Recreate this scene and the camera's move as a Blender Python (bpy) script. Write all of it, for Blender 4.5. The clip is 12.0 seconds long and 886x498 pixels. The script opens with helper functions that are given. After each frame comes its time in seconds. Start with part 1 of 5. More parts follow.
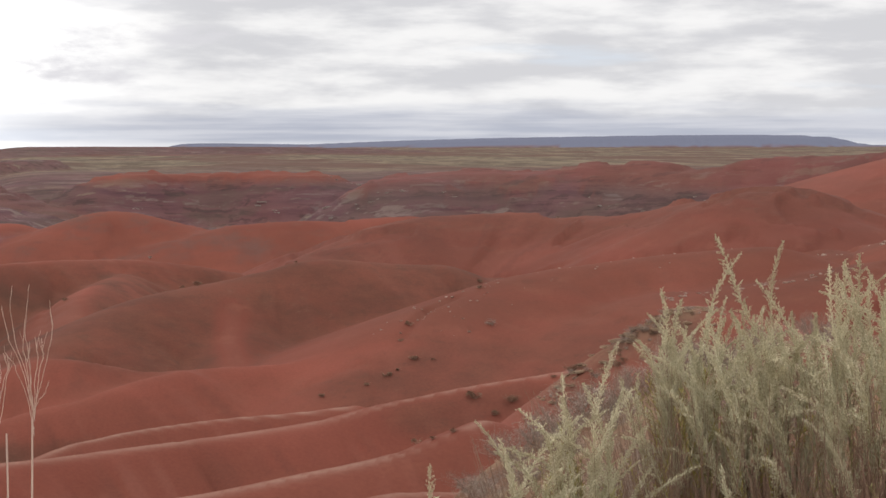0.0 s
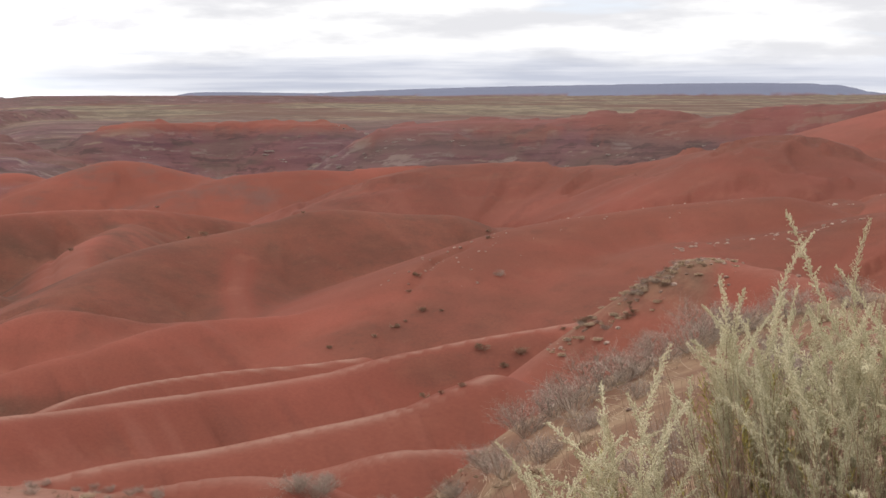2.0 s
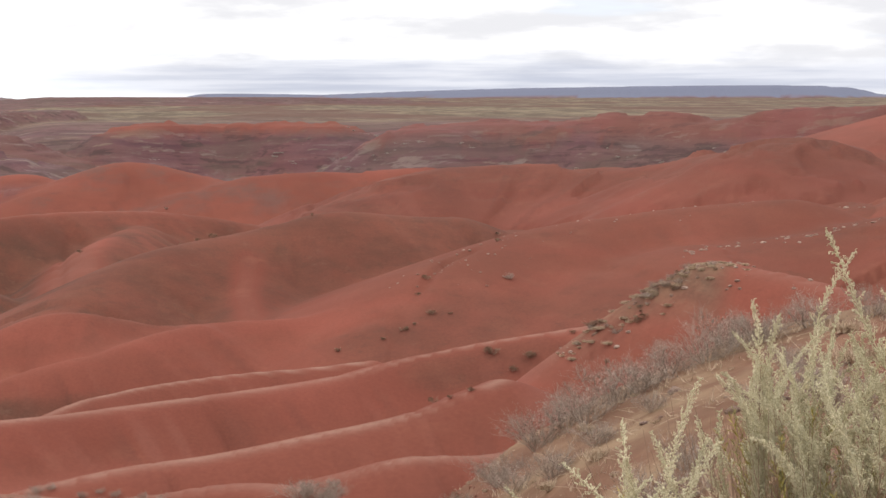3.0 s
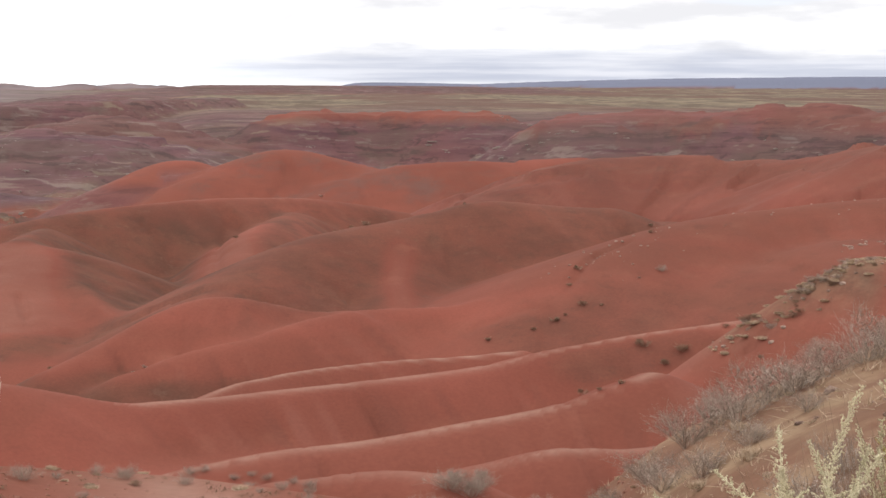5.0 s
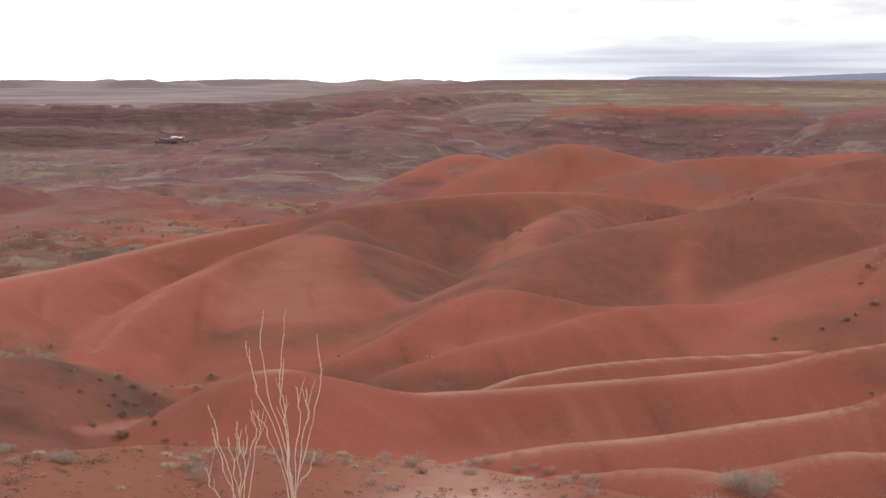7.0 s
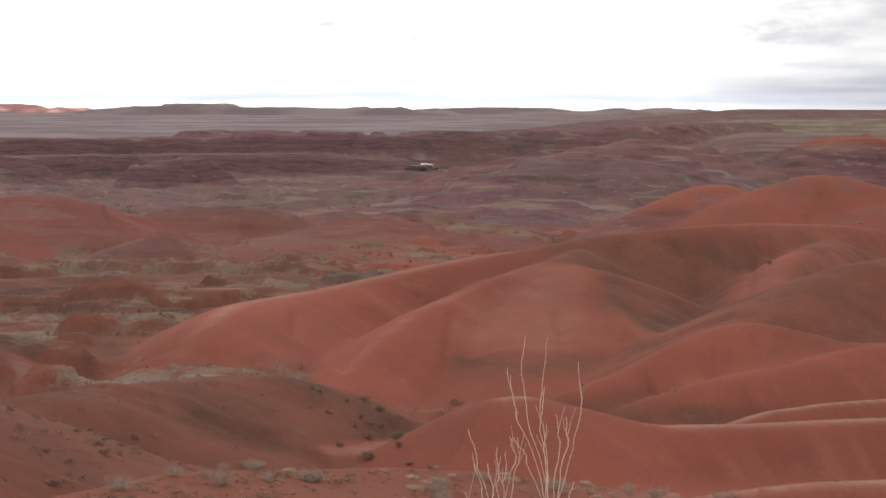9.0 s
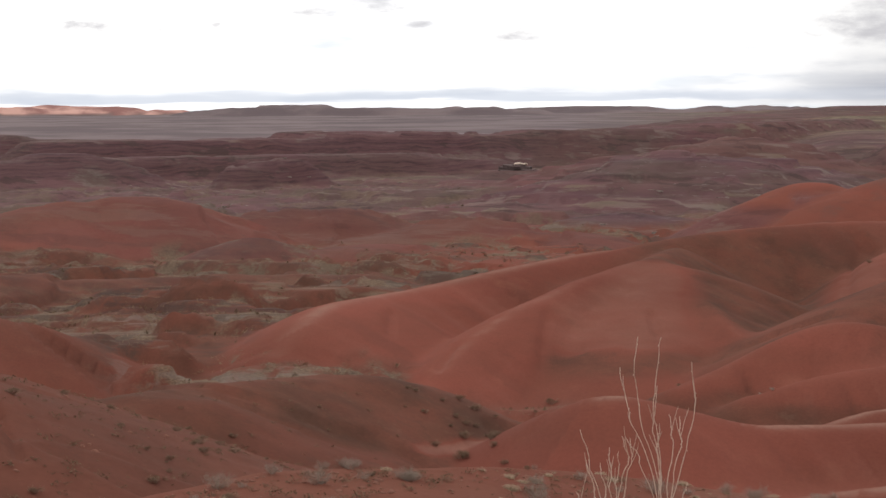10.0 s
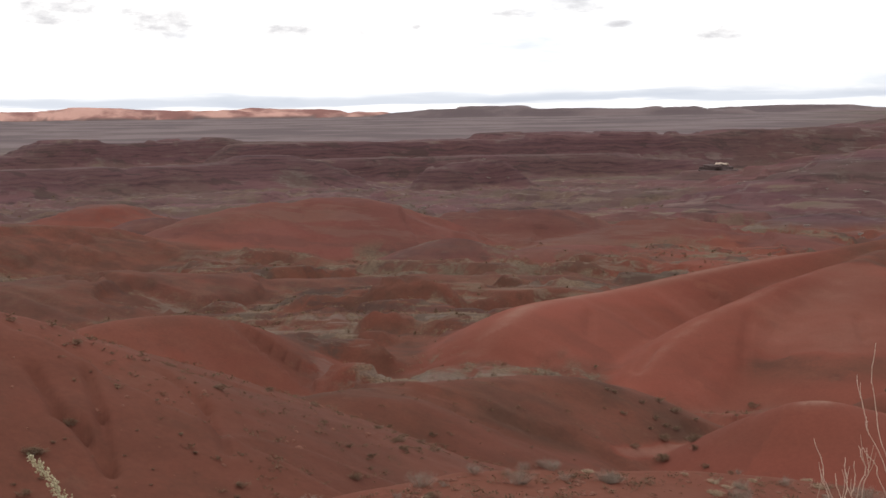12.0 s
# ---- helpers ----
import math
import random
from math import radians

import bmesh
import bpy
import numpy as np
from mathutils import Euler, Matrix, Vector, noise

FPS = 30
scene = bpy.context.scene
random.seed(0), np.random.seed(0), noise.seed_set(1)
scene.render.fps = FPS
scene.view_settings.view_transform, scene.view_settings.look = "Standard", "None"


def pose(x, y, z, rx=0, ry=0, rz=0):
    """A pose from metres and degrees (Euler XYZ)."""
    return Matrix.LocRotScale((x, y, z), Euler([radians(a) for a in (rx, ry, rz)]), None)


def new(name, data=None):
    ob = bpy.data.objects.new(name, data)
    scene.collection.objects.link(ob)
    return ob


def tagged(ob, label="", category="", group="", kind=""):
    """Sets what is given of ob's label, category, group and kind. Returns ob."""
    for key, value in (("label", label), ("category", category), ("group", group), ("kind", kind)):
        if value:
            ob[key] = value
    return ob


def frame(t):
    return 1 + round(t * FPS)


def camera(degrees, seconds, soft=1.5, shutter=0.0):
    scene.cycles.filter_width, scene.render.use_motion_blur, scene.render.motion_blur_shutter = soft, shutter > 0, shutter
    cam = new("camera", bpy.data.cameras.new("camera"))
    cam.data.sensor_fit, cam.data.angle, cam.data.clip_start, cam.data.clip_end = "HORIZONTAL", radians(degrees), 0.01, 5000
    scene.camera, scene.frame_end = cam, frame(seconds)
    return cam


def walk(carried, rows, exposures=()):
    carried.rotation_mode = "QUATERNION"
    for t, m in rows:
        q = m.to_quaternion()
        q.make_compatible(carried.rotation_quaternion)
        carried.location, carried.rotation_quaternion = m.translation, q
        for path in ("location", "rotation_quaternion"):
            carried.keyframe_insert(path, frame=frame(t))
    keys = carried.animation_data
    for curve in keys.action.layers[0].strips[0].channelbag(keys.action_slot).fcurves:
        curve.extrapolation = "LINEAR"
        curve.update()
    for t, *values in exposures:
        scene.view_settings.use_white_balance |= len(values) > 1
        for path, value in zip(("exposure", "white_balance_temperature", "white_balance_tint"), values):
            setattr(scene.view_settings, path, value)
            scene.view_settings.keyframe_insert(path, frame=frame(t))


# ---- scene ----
# ---- camera ----
cam = camera(30.96, 12.0, soft=1.5)
# seconds, place, then heading (to the left), tilt and lean in degrees
PATH = [
    (0, -0.44, -1.43, 1.613, -18.840, -3.640, -0.100),
    (0.5, -0.34, -1.26, 1.618, -17.000, -3.840, -0.270),
    (1, -0.28, -1.01, 1.624, -17.540, -4.320, -0.260),
    (1.5, -0.21, -0.74, 1.631, -18.140, -4.700, -0.150),
    (2, -0.14, -0.51, 1.637, -18.550, -5.470, -0.160),
    (2.5, -0.08, -0.31, 1.642, -18.460, -5.450, -0.140),
    (2.7, -0.04, -0.21, 1.645, -18.370, -5.370, -0.150),
    (4.3, 0.06, 0, 1.65, -15.773, -5.910, 0.370),
    (4.5, 0.06, 0, 1.65, -14.928, -5.899, 0.286),
    (5, 0.05, 0, 1.65, -12.746, -5.785, 0.245),
    (5.5, 0.044, 0, 1.65, -9.288, -4.851, 0.067),
    (6, 0.02, 0, 1.65, -6.301, -4.226, -0.118),
    (6.5, 0, 0, 1.65, -4.650, -5.504, -0.208),
    (7, 0, 0, 1.65, -2.594, -5.999, -0.088),
    (7.5, -0.01, 0, 1.65, -0.000, -5.938, 0.093),
    (7.7, -0.012, 0, 1.65, 1.089, -5.691, 0.024),
    (9.3, -0.033, 0, 1.65, 7.187, -4.976, 0.022),
    (9.5, -0.036, 0, 1.65, 7.853, -5.036, -0.172),
    (10, -0.058, 0, 1.65, 9.598, -5.006, -0.301),
    (10.5, -0.081, 0, 1.65, 11.347, -4.814, -0.484),
    (11, -0.09, 0, 1.65, 13.263, -4.804, -0.538),
    (11.5, -0.1, 0.01, 1.65, 15.121, -4.851, -0.659),
    (12, -0.11, 0.02, 1.65, 16.717, -4.920, -0.741),
]
walk(cam, [(t, pose(x, y, z, 0, 0, yaw) @ pose(0, 0, 0, 90 + tilt, 0, 0) @ pose(0, 0, 0, 0, 0, lean))
           for t, x, y, z, yaw, tilt, lean in PATH], exposures=[(0, -0.42), (1, -0.38), (2, -0.13), (2.7, -0.06), (4.5, 0.04), (5.0, -0.02), (5.6, -0.4), (6, -0.47), (6.5, -0.41), (7, -0.08), (7.7, -0.13), (9.3, -0.5), (10.5, -0.79), (11.5, -0.80), (12, -0.74)])

# ---- sky and sun ----
world = bpy.data.worlds.new("overcast_sky")
scene.world = world
world.use_nodes = True
wn = world.node_tree.nodes
wl = world.node_tree.links
wn.clear()


def wnode(kind, **kw):
    n = wn.new(kind)
    for k, v in kw.items():
        n.inputs[k].default_value = v
    return n


def wmath(op, a, b=0.0, clamp=False):
    n = wn.new("ShaderNodeMath")
    n.operation, n.use_clamp = op, clamp
    for k, v in enumerate((a, b)):
        if isinstance(v, (int, float)):
            n.inputs[k].default_value = v
        else:
            wl.new(v, n.inputs[k])
    return n.outputs[0]


def wstep(value, lo, hi, to_lo=0.0, to_hi=1.0):
    n = wn.new("ShaderNodeMapRange")
    n.interpolation_type = "SMOOTHSTEP"
    for k, v in zip(("From Min", "From Max", "To Min", "To Max"), (lo, hi, to_lo, to_hi)):
        n.inputs[k].default_value = v
    wl.new(value, n.inputs["Value"])
    return n.outputs[0]


def wmix(factor, a, b, blend="MIX"):
    n = wn.new("ShaderNodeMix")
    n.data_type, n.blend_type = "RGBA", blend
    for key, v in (("Factor", factor), ("A", a), ("B", b)):
        if isinstance(v, tuple):
            n.inputs[key].default_value = (*v, 1)
        elif isinstance(v, (int, float)):
            n.inputs[key].default_value = v
        else:
            wl.new(v, n.inputs[key])
    return n.outputs["Result"]


def wnoise(vector, scale, detail, rough):
    n = wnode("ShaderNodeTexNoise", Scale=scale, Detail=detail, Roughness=rough)
    wl.new(vector, n.inputs["Vector"])
    return n.outputs[0]


SUN_TURN, SUN_HIGH = 38, 36


# small dark clouds: heading to the left, height, half width and half height in degrees
CLOUDLETS = [(26.8, 3.1, 1.6, 0.62), (22.0, 2.85, 1.6, 0.36), (29.9, 3.55, 2.2, 0.55), (6.8, 2.6, 1.3, 0.40), (11.8, 3.6, 1.2, 0.36), (14.1, 3.35, 0.9, 0.26),
             (10.4, 3.0, 0.5, 0.18), (17.6, 3.0, 0.25, 0.14), (19.5, 2.8, 0.35, 0.12), (-6.0, 2.7, 2.6, 0.75), (-8.5, 3.9, 3.0, 0.5)]


def build_sky():
    """A cloud deck, grey and broken to the right, glaring white towards the veiled sun at the left, over a blue-grey layer low down."""
    out, bg = wn.new("ShaderNodeOutputWorld"), wn.new("ShaderNodeBackground")
    sky = wn.new("ShaderNodeTexSky")
    sky.sky_type, sky.sun_disc = "NISHITA", False
    sky.sun_elevation, sky.sun_rotation = radians(SUN_HIGH), radians(-SUN_TURN)
    clear = wn.new("ShaderNodeVectorMath")
    clear.operation = "SCALE"
    clear.inputs["Scale"].default_value = 0.15
    wl.new(sky.outputs[0], clear.inputs[0])
    way = wn.new("ShaderNodeTexCoord").outputs["Generated"]
    sep = wn.new("ShaderNodeSeparateXYZ")
    wl.new(way, sep.inputs[0])
    az = wmath("MULTIPLY", wmath("ARCTAN2", wmath("MULTIPLY", sep.outputs[0], -1.0), sep.outputs[1]), 180 / math.pi)
    el = wmath("MULTIPLY", wmath("ARCSINE", sep.outputs[2]), 180 / math.pi)
    right, high = wmath("MAXIMUM", wstep(az, 3.0, -11.0), wstep(az, 50.0, 90.0)), wstep(el, 7.0, 22.0)

    def field(wide, tall, detail, rough, shift=0.0):
        """Cloud noise in which a billow is so many degrees wide and tall."""
        v = wn.new("ShaderNodeCombineXYZ")
        wl.new(wmath("DIVIDE", az, wide), v.inputs[0])
        wl.new(wmath("DIVIDE", el, tall), v.inputs[1])
        v.inputs[2].default_value = shift
        return wnoise(v.outputs[0], 1.0, detail, rough)

    body, billow, ragged = field(9.0, 1.7, 8.0, 0.52, 1.3), field(3.0, 0.75, 7.0, 0.56, 4.1), field(0.7, 0.28, 5.0, 0.65, 9.0)
    thick = wmath("ADD", body, wmath("MULTIPLY", wmath("SUBTRACT", billow, 0.5), 0.42))
    # white tops and grey bellies
    dull = wmix(wstep(thick, 0.38, 0.62), (0.90, 0.90, 0.935), (1.25, 1.24, 1.24))
    glare = wmix(wstep(thick, 0.34, 0.48), (1.75, 1.76, 1.80), (2.30, 2.27, 2.24))
    deck = wmix(right, glare, dull)
    # paler where the deck thins to the blue
    deck = wmix(wmath("MULTIPLY", wstep(field(13.0, 1.6, 5.0, 0.5, 7.7), 0.56, 0.70), 0.42), deck, (0.98, 1.16, 1.36))
    # the deck overhead
    deck = wmix(high, deck, wmix(right, (1.80, 1.78, 1.78), (1.68, 1.66, 1.68)))
    deck = wmix(wmath("MULTIPLY", high, wstep(body, 0.62, 0.75, 0.0, 0.4)), deck, clear.outputs[0])
    # long layers low over the horizon
    wavy = wmath("ADD", el, wmath("MULTIPLY", wmath("SUBTRACT", field(9.0, 0.9, 5.0, 0.55, 2.0), 0.5), 1.9))
    low = wmath("MULTIPLY", wstep(wavy, 1.75, 0.75), wstep(el, 0.05, 0.35, 0.35, 1.0))
    deck = wmix(wmath("MULTIPLY", wmath("MULTIPLY", low, right), 0.85), deck, wmix(wstep(field(8.0, 0.40, 4.0, 0.5, 5.5), 0.38, 0.64), (0.58, 0.62, 0.75), (0.84, 0.86, 0.95)))
    thin = wmath("ADD", el, wmath("MULTIPLY", wmath("SUBTRACT", field(6.0, 0.5, 5.0, 0.55, 3.0), 0.5), 0.7))
    streak = wmath("MULTIPLY", wmath("MULTIPLY", wstep(thin, 0.20, 0.34), wstep(thin, 0.85, 0.45)), wmath("SUBTRACT", 1.0, right))
    deck = wmix(wmath("MULTIPLY", streak, 0.8), deck, (1.00, 1.09, 1.26))
    deck = wmix(wmath("MULTIPLY", wstep(thin, 0.10, -0.10), wmath("SUBTRACT", 0.8, right)), deck, (1.25, 1.42, 1.55))
    for turn, height, wide, tall in CLOUDLETS:
        dx = wmath("DIVIDE", wmath("SUBTRACT", az, turn), wide)
        dy = wmath("DIVIDE", wmath("SUBTRACT", el, height), tall)
        # flat below, heaped above
        far = wmath("ADD", wmath("MULTIPLY", dx, dx), wmath("MULTIPLY", wmath("MULTIPLY", dy, dy), wstep(dy, -0.2, 0.2, 1.6, 0.9)))
        far = wmath("ADD", far, wmath("MULTIPLY", wmath("SUBTRACT", wmath("ADD", ragged, wmath("MULTIPLY", billow, 1.6)), 1.3), 2.4))
        deck = wmix(wmath("MULTIPLY", wstep(far, 1.5, -0.9), 0.95), deck, (1.00, 0.985, 1.03))
    wl.new(deck, bg.inputs["Color"])
    wl.new(bg.outputs[0], out.inputs[0])


build_sky()
sun = new("sun", bpy.data.lights.new("sun", "SUN"))
sun.data.energy, sun.data.angle, sun.data.color = 0.65, radians(22), (1.0, 0.95, 0.88)
sun.matrix_world = pose(0, 0, 80, 0, 0, SUN_TURN) @ pose(0, 0, 0, SUN_HIGH - 90, 0, 0)


# ---- materials ----
def material(name, rough=0.9):
    m = bpy.data.materials.new(name)
    m.use_nodes = True
    b = m.node_tree.nodes["Principled BSDF"]
    b.inputs["Roughness"].default_value = rough
    b.inputs["Specular IOR Level"].default_value = 0.15
    return m, m.node_tree.nodes, m.node_tree.links, b


def ramp_node(nodes, *stops):
    r = nodes.new("ShaderNodeValToRGB")
    e = r.color_ramp.elements
    while len(e) < len(stops):
        e.new(0.5)
    for el, (p, c) in zip(e, stops):
        el.position, el.color = p, (*c, 1)
    return r


def noise_node(n, l, vector, scale, detail=5.0, rough=0.55):
    t = n.new("ShaderNodeTexNoise")
    t.inputs["Scale"].default_value, t.inputs["Detail"].default_value, t.inputs["Roughness"].default_value = scale, detail, rough
    l.new(vector, t.inputs["Vector"])
    return t.outputs[0]


def math_node(n, l, op, a, b=0.0, clamp=False):
    t = n.new("ShaderNodeMath")
    t.operation, t.use_clamp = op, clamp
    for k, v in enumerate((a, b)):
        if isinstance(v, (int, float)):
            t.inputs[k].default_value = v
        else:
            l.new(v, t.inputs[k])
    return t.outputs[0]


def mix_node(n, l, factor, a, b):
    t = n.new("ShaderNodeMix")
    t.data_type = "RGBA"
    for key, v in (("Factor", factor), ("A", a), ("B", b)):
        if isinstance(v, tuple):
            t.inputs[key].default_value = (*v, 1)
        elif isinstance(v, (int, float)):
            t.inputs[key].default_value = v
        else:
            l.new(v, t.inputs[key])
    return t.outputs["Result"]


def range_node(n, l, value, lo, hi, to_lo=0.0, to_hi=1.0):
    t = n.new("ShaderNodeMapRange")
    t.interpolation_type = "SMOOTHSTEP"
    for k, v in zip(("From Min", "From Max", "To Min", "To Max"), (lo, hi, to_lo, to_hi)):
        t.inputs[k].default_value = v
    l.new(value, t.inputs["Value"])
    return t.outputs[0]


def soil_material():
    m, n, l, b = material("badland_soil", 0.95)
    b.inputs["Specular IOR Level"].default_value = 0.05
    co = n.new("ShaderNodeTexCoord").outputs["Object"]
    kind = {}
    for name in ("crown", "bright", "mauve", "bench", "grass", "upland", "tan", "blue", "sunlit_pink", "haze_grey", "streak", "cliff"):
        a = n.new("ShaderNodeAttribute")
        a.attribute_name = name
        kind[name] = a.outputs["Fac"]
    broad, mid, fine = noise_node(n, l, co, 0.035), noise_node(n, l, co, 0.35, 6), noise_node(n, l, co, 6.0, 6, 0.65)
    # beds of clay that lie level through the hills
    sep = n.new("ShaderNodeSeparateXYZ")
    l.new(co, sep.inputs[0])
    wavy = math_node(n, l, "ADD", sep.outputs[2], math_node(n, l, "MULTIPLY", noise_node(n, l, co, 0.03, 5), 9.0))
    flatco = n.new("ShaderNodeCombineXYZ")
    l.new(wavy, flatco.inputs[2])
    beds = noise_node(n, l, flatco.outputs[0], 0.34, 4, 0.55)
    col = mix_node(n, l, range_node(n, l, broad, 0.38, 0.62), (0.236, 0.0735, 0.050), (0.330, 0.102, 0.071))
    col = mix_node(n, l, range_node(n, l, beds, 0.40, 0.60, 0.0, 0.55), col, (0.240, 0.085, 0.057))
    col = mix_node(n, l, range_node(n, l, mid, 0.55, 0.80, 0.0, 0.35), col, (0.38, 0.15, 0.10))
    spots = noise_node(n, l, co, 1.3, 7, 0.7)
    col = mix_node(n, l, range_node(n, l, spots, 0.52, 0.72, 0.0, 0.25), col, (0.20, 0.072, 0.052))
    # stains drawn down the slopes by the rain
    col = mix_node(n, l, range_node(n, l, kind["streak"], 0.05, 0.75, 0.0, 0.22), col, (0.37, 0.155, 0.118))
    col = mix_node(n, l, range_node(n, l, kind["streak"], -0.05, -0.75, 0.0, 0.34), col, (0.175, 0.068, 0.050))
    # bright orange-red clay of the farther humps
    col = mix_node(n, l, math_node(n, l, "MULTIPLY", kind["bright"], math_node(n, l, "MULTIPLY", range_node(n, l, beds, 0.30, 0.62, 0.2, 0.9), range_node(n, l, broad, 0.3, 0.6, 0.55, 1.0))), col, (0.275, 0.090, 0.061))
    mottle = noise_node(n, l, co, 0.06, 8, 0.7)
    col = mix_node(n, l, math_node(n, l, "MULTIPLY", kind["bright"], range_node(n, l, mottle, 0.48, 0.66, 0.0, 0.75)), col, (0.185, 0.098, 0.080))
    col = mix_node(n, l, math_node(n, l, "MULTIPLY", kind["bright"], range_node(n, l, mid, 0.50, 0.72, 0.0, 0.55)), col, (0.215, 0.078, 0.056))
    # the bench is duller, with gravel
    col = mix_node(n, l, math_node(n, l, "MULTIPLY", kind["bench"], range_node(n, l, mid, 0.3, 0.6, 0.3, 0.75)), col, (0.235, 0.092, 0.060))
    # brown weathered crowns; pale crests of worn clay with light from above painted in
    dark = math_node(n, l, "MULTIPLY", math_node(n, l, "MULTIPLY", kind["crown"], -1.3, True), range_node(n, l, mid, 0.25, 0.65, 0.55, 1.0))
    col = mix_node(n, l, dark, col, mix_node(n, l, range_node(n, l, noise_node(n, l, co, 0.16, 7, 0.65), 0.40, 0.62), (0.128, 0.062, 0.043), (0.195, 0.082, 0.055)))
    weathered = math_node(n, l, "POWER", dark, 0.5, True)
    col = mix_node(n, l, math_node(n, l, "MULTIPLY", weathered, range_node(n, l, noise_node(n, l, co, 0.55, 9, 0.72), 0.52, 0.66, 0.0, 0.4)), col, (0.115, 0.064, 0.045))
    col = mix_node(n, l, math_node(n, l, "MULTIPLY", weathered, range_node(n, l, noise_node(n, l, co, 0.8, 9, 0.74), 0.56, 0.70, 0.0, 0.28)), col, (0.275, 0.150, 0.110))
    pale = math_node(n, l, "MULTIPLY", math_node(n, l, "MAXIMUM", kind["crown"], 0.0), range_node(n, l, mid, 0.25, 0.7, 0.4, 1.0), True)
    col = mix_node(n, l, pale, col, (0.42, 0.25, 0.19))
    # mauve and grey clay with thin pale beds
    grey = mix_node(n, l, range_node(n, l, beds, 0.35, 0.62), (0.126, 0.073, 0.084), (0.205, 0.108, 0.112))
    grey = mix_node(n, l, range_node(n, l, noise_node(n, l, flatco.outputs[0], 0.9, 4), 0.60, 0.72, 0.0, 0.4), grey, (0.27, 0.21, 0.185))
    grey = mix_node(n, l, range_node(n, l, noise_node(n, l, co, 0.08, 7, 0.7), 0.57, 0.68, 0.0, 0.5), grey, (0.31, 0.265, 0.24))
    grey = mix_node(n, l, range_node(n, l, noise_node(n, l, co, 0.02, 7, 0.65), 0.46, 0.58, 0.0, 0.5), grey, (0.138, 0.104, 0.084))
    grey = mix_node(n, l, range_node(n, l, noise_node(n, l, co, 0.011, 6, 0.6), 0.52, 0.66, 0.0, 0.35), grey, (0.205, 0.085, 0.076))
    seams = n.new("ShaderNodeMapping")
    seams.inputs["Scale"].default_value = (0.10, 0.10, 0.9)
    l.new(co, seams.inputs["Vector"])
    seam = noise_node(n, l, seams.outputs[0], 1.0, 7, 0.66)
    grey = mix_node(n, l, range_node(n, l, seam, 0.58, 0.68, 0.0, 0.3), grey, (0.33, 0.285, 0.25))
    grey = mix_node(n, l, range_node(n, l, seam, 0.46, 0.36, 0.0, 0.55), grey, (0.090, 0.060, 0.060))
    col = mix_node(n, l, math_node(n, l, "MULTIPLY", kind["mauve"], 0.9), col, grey)
    col = mix_node(n, l, math_node(n, l, "MULTIPLY", kind["cliff"], range_node(n, l, seam, 0.35, 0.55, 0.9, 0.5)), col, mix_node(n, l, range_node(n, l, noise_node(n, l, flatco.outputs[0], 1.1, 3), 0.40, 0.60), (0.082, 0.044, 0.047), (0.158, 0.084, 0.080)))
    col = mix_node(n, l, math_node(n, l, "MULTIPLY", kind["tan"], range_node(n, l, mid, 0.3, 0.6, 0.5, 1.0)), col, mix_node(n, l, range_node(n, l, noise_node(n, l, co, 1.1, 7, 0.68), 0.42, 0.62), (0.22, 0.122, 0.078), (0.335, 0.222, 0.138)))
    # dry grass on the floors and green scrub on the upland
    stretch = n.new("ShaderNodeMapping")
    stretch.inputs["Scale"].default_value = (1.0, 0.45, 1.0)
    l.new(co, stretch.inputs["Vector"])
    patch = noise_node(n, l, stretch.outputs[0], 0.11, 9, 0.74)
    straw = mix_node(n, l, range_node(n, l, fine, 0.35, 0.65), (0.160, 0.106, 0.075), (0.275, 0.195, 0.130))
    col = mix_node(n, l, math_node(n, l, "MULTIPLY", kind["grass"], range_node(n, l, patch, 0.50, 0.57, 0.0, 0.92)), col, straw)
    col = mix_node(n, l, math_node(n, l, "MULTIPLY", kind["grass"], range_node(n, l, noise_node(n, l, stretch.outputs[0], 0.05, 9, 0.75), 0.47, 0.40, 0.0, 0.75)), col, (0.108, 0.070, 0.055))
    scrub = mix_node(n, l, range_node(n, l, noise_node(n, l, stretch.outputs[0], 0.045, 10, 0.8), 0.40, 0.62), (0.148, 0.108, 0.077), (0.295, 0.228, 0.155))
    scrub = mix_node(n, l, range_node(n, l, noise_node(n, l, stretch.outputs[0], 0.006, 6, 0.6), 0.46, 0.58, 0.0, 0.8), scrub, (0.165, 0.085, 0.068))
    col = mix_node(n, l, kind["upland"], col, scrub)
    # long thin beds, bare streaks and strips of scrub across the flats and the grey clay
    level = n.new("ShaderNodeMapping")
    level.inputs["Scale"].default_value = (0.026, 0.115, 0.25)
    l.new(co, level.inputs["Vector"])
    strip, flatland = noise_node(n, l, level.outputs[0], 1.0, 8, 0.68), math_node(n, l, "MAXIMUM", kind["mauve"], math_node(n, l, "MULTIPLY", kind["grass"], 0.8))
    bare = math_node(n, l, "MULTIPLY", flatland, math_node(n, l, "SUBTRACT", 1.0, kind["cliff"]))
    col = mix_node(n, l, math_node(n, l, "MULTIPLY", bare, range_node(n, l, strip, 0.555, 0.62, 0.0, 0.62)), col, mix_node(n, l, range_node(n, l, broad, 0.42, 0.58), (0.290, 0.220, 0.188), (0.265, 0.208, 0.145)))
    col = mix_node(n, l, math_node(n, l, "MULTIPLY", flatland, range_node(n, l, strip, 0.44, 0.39, 0.0, 0.62)), col, (0.088, 0.058, 0.052))
    spread = noise_node(n, l, level.outputs[0], 0.4, 7, 0.62)
    col = mix_node(n, l, math_node(n, l, "MULTIPLY", bare, range_node(n, l, spread, 0.52, 0.60, 0.0, 0.38)), col, (0.140, 0.104, 0.082))
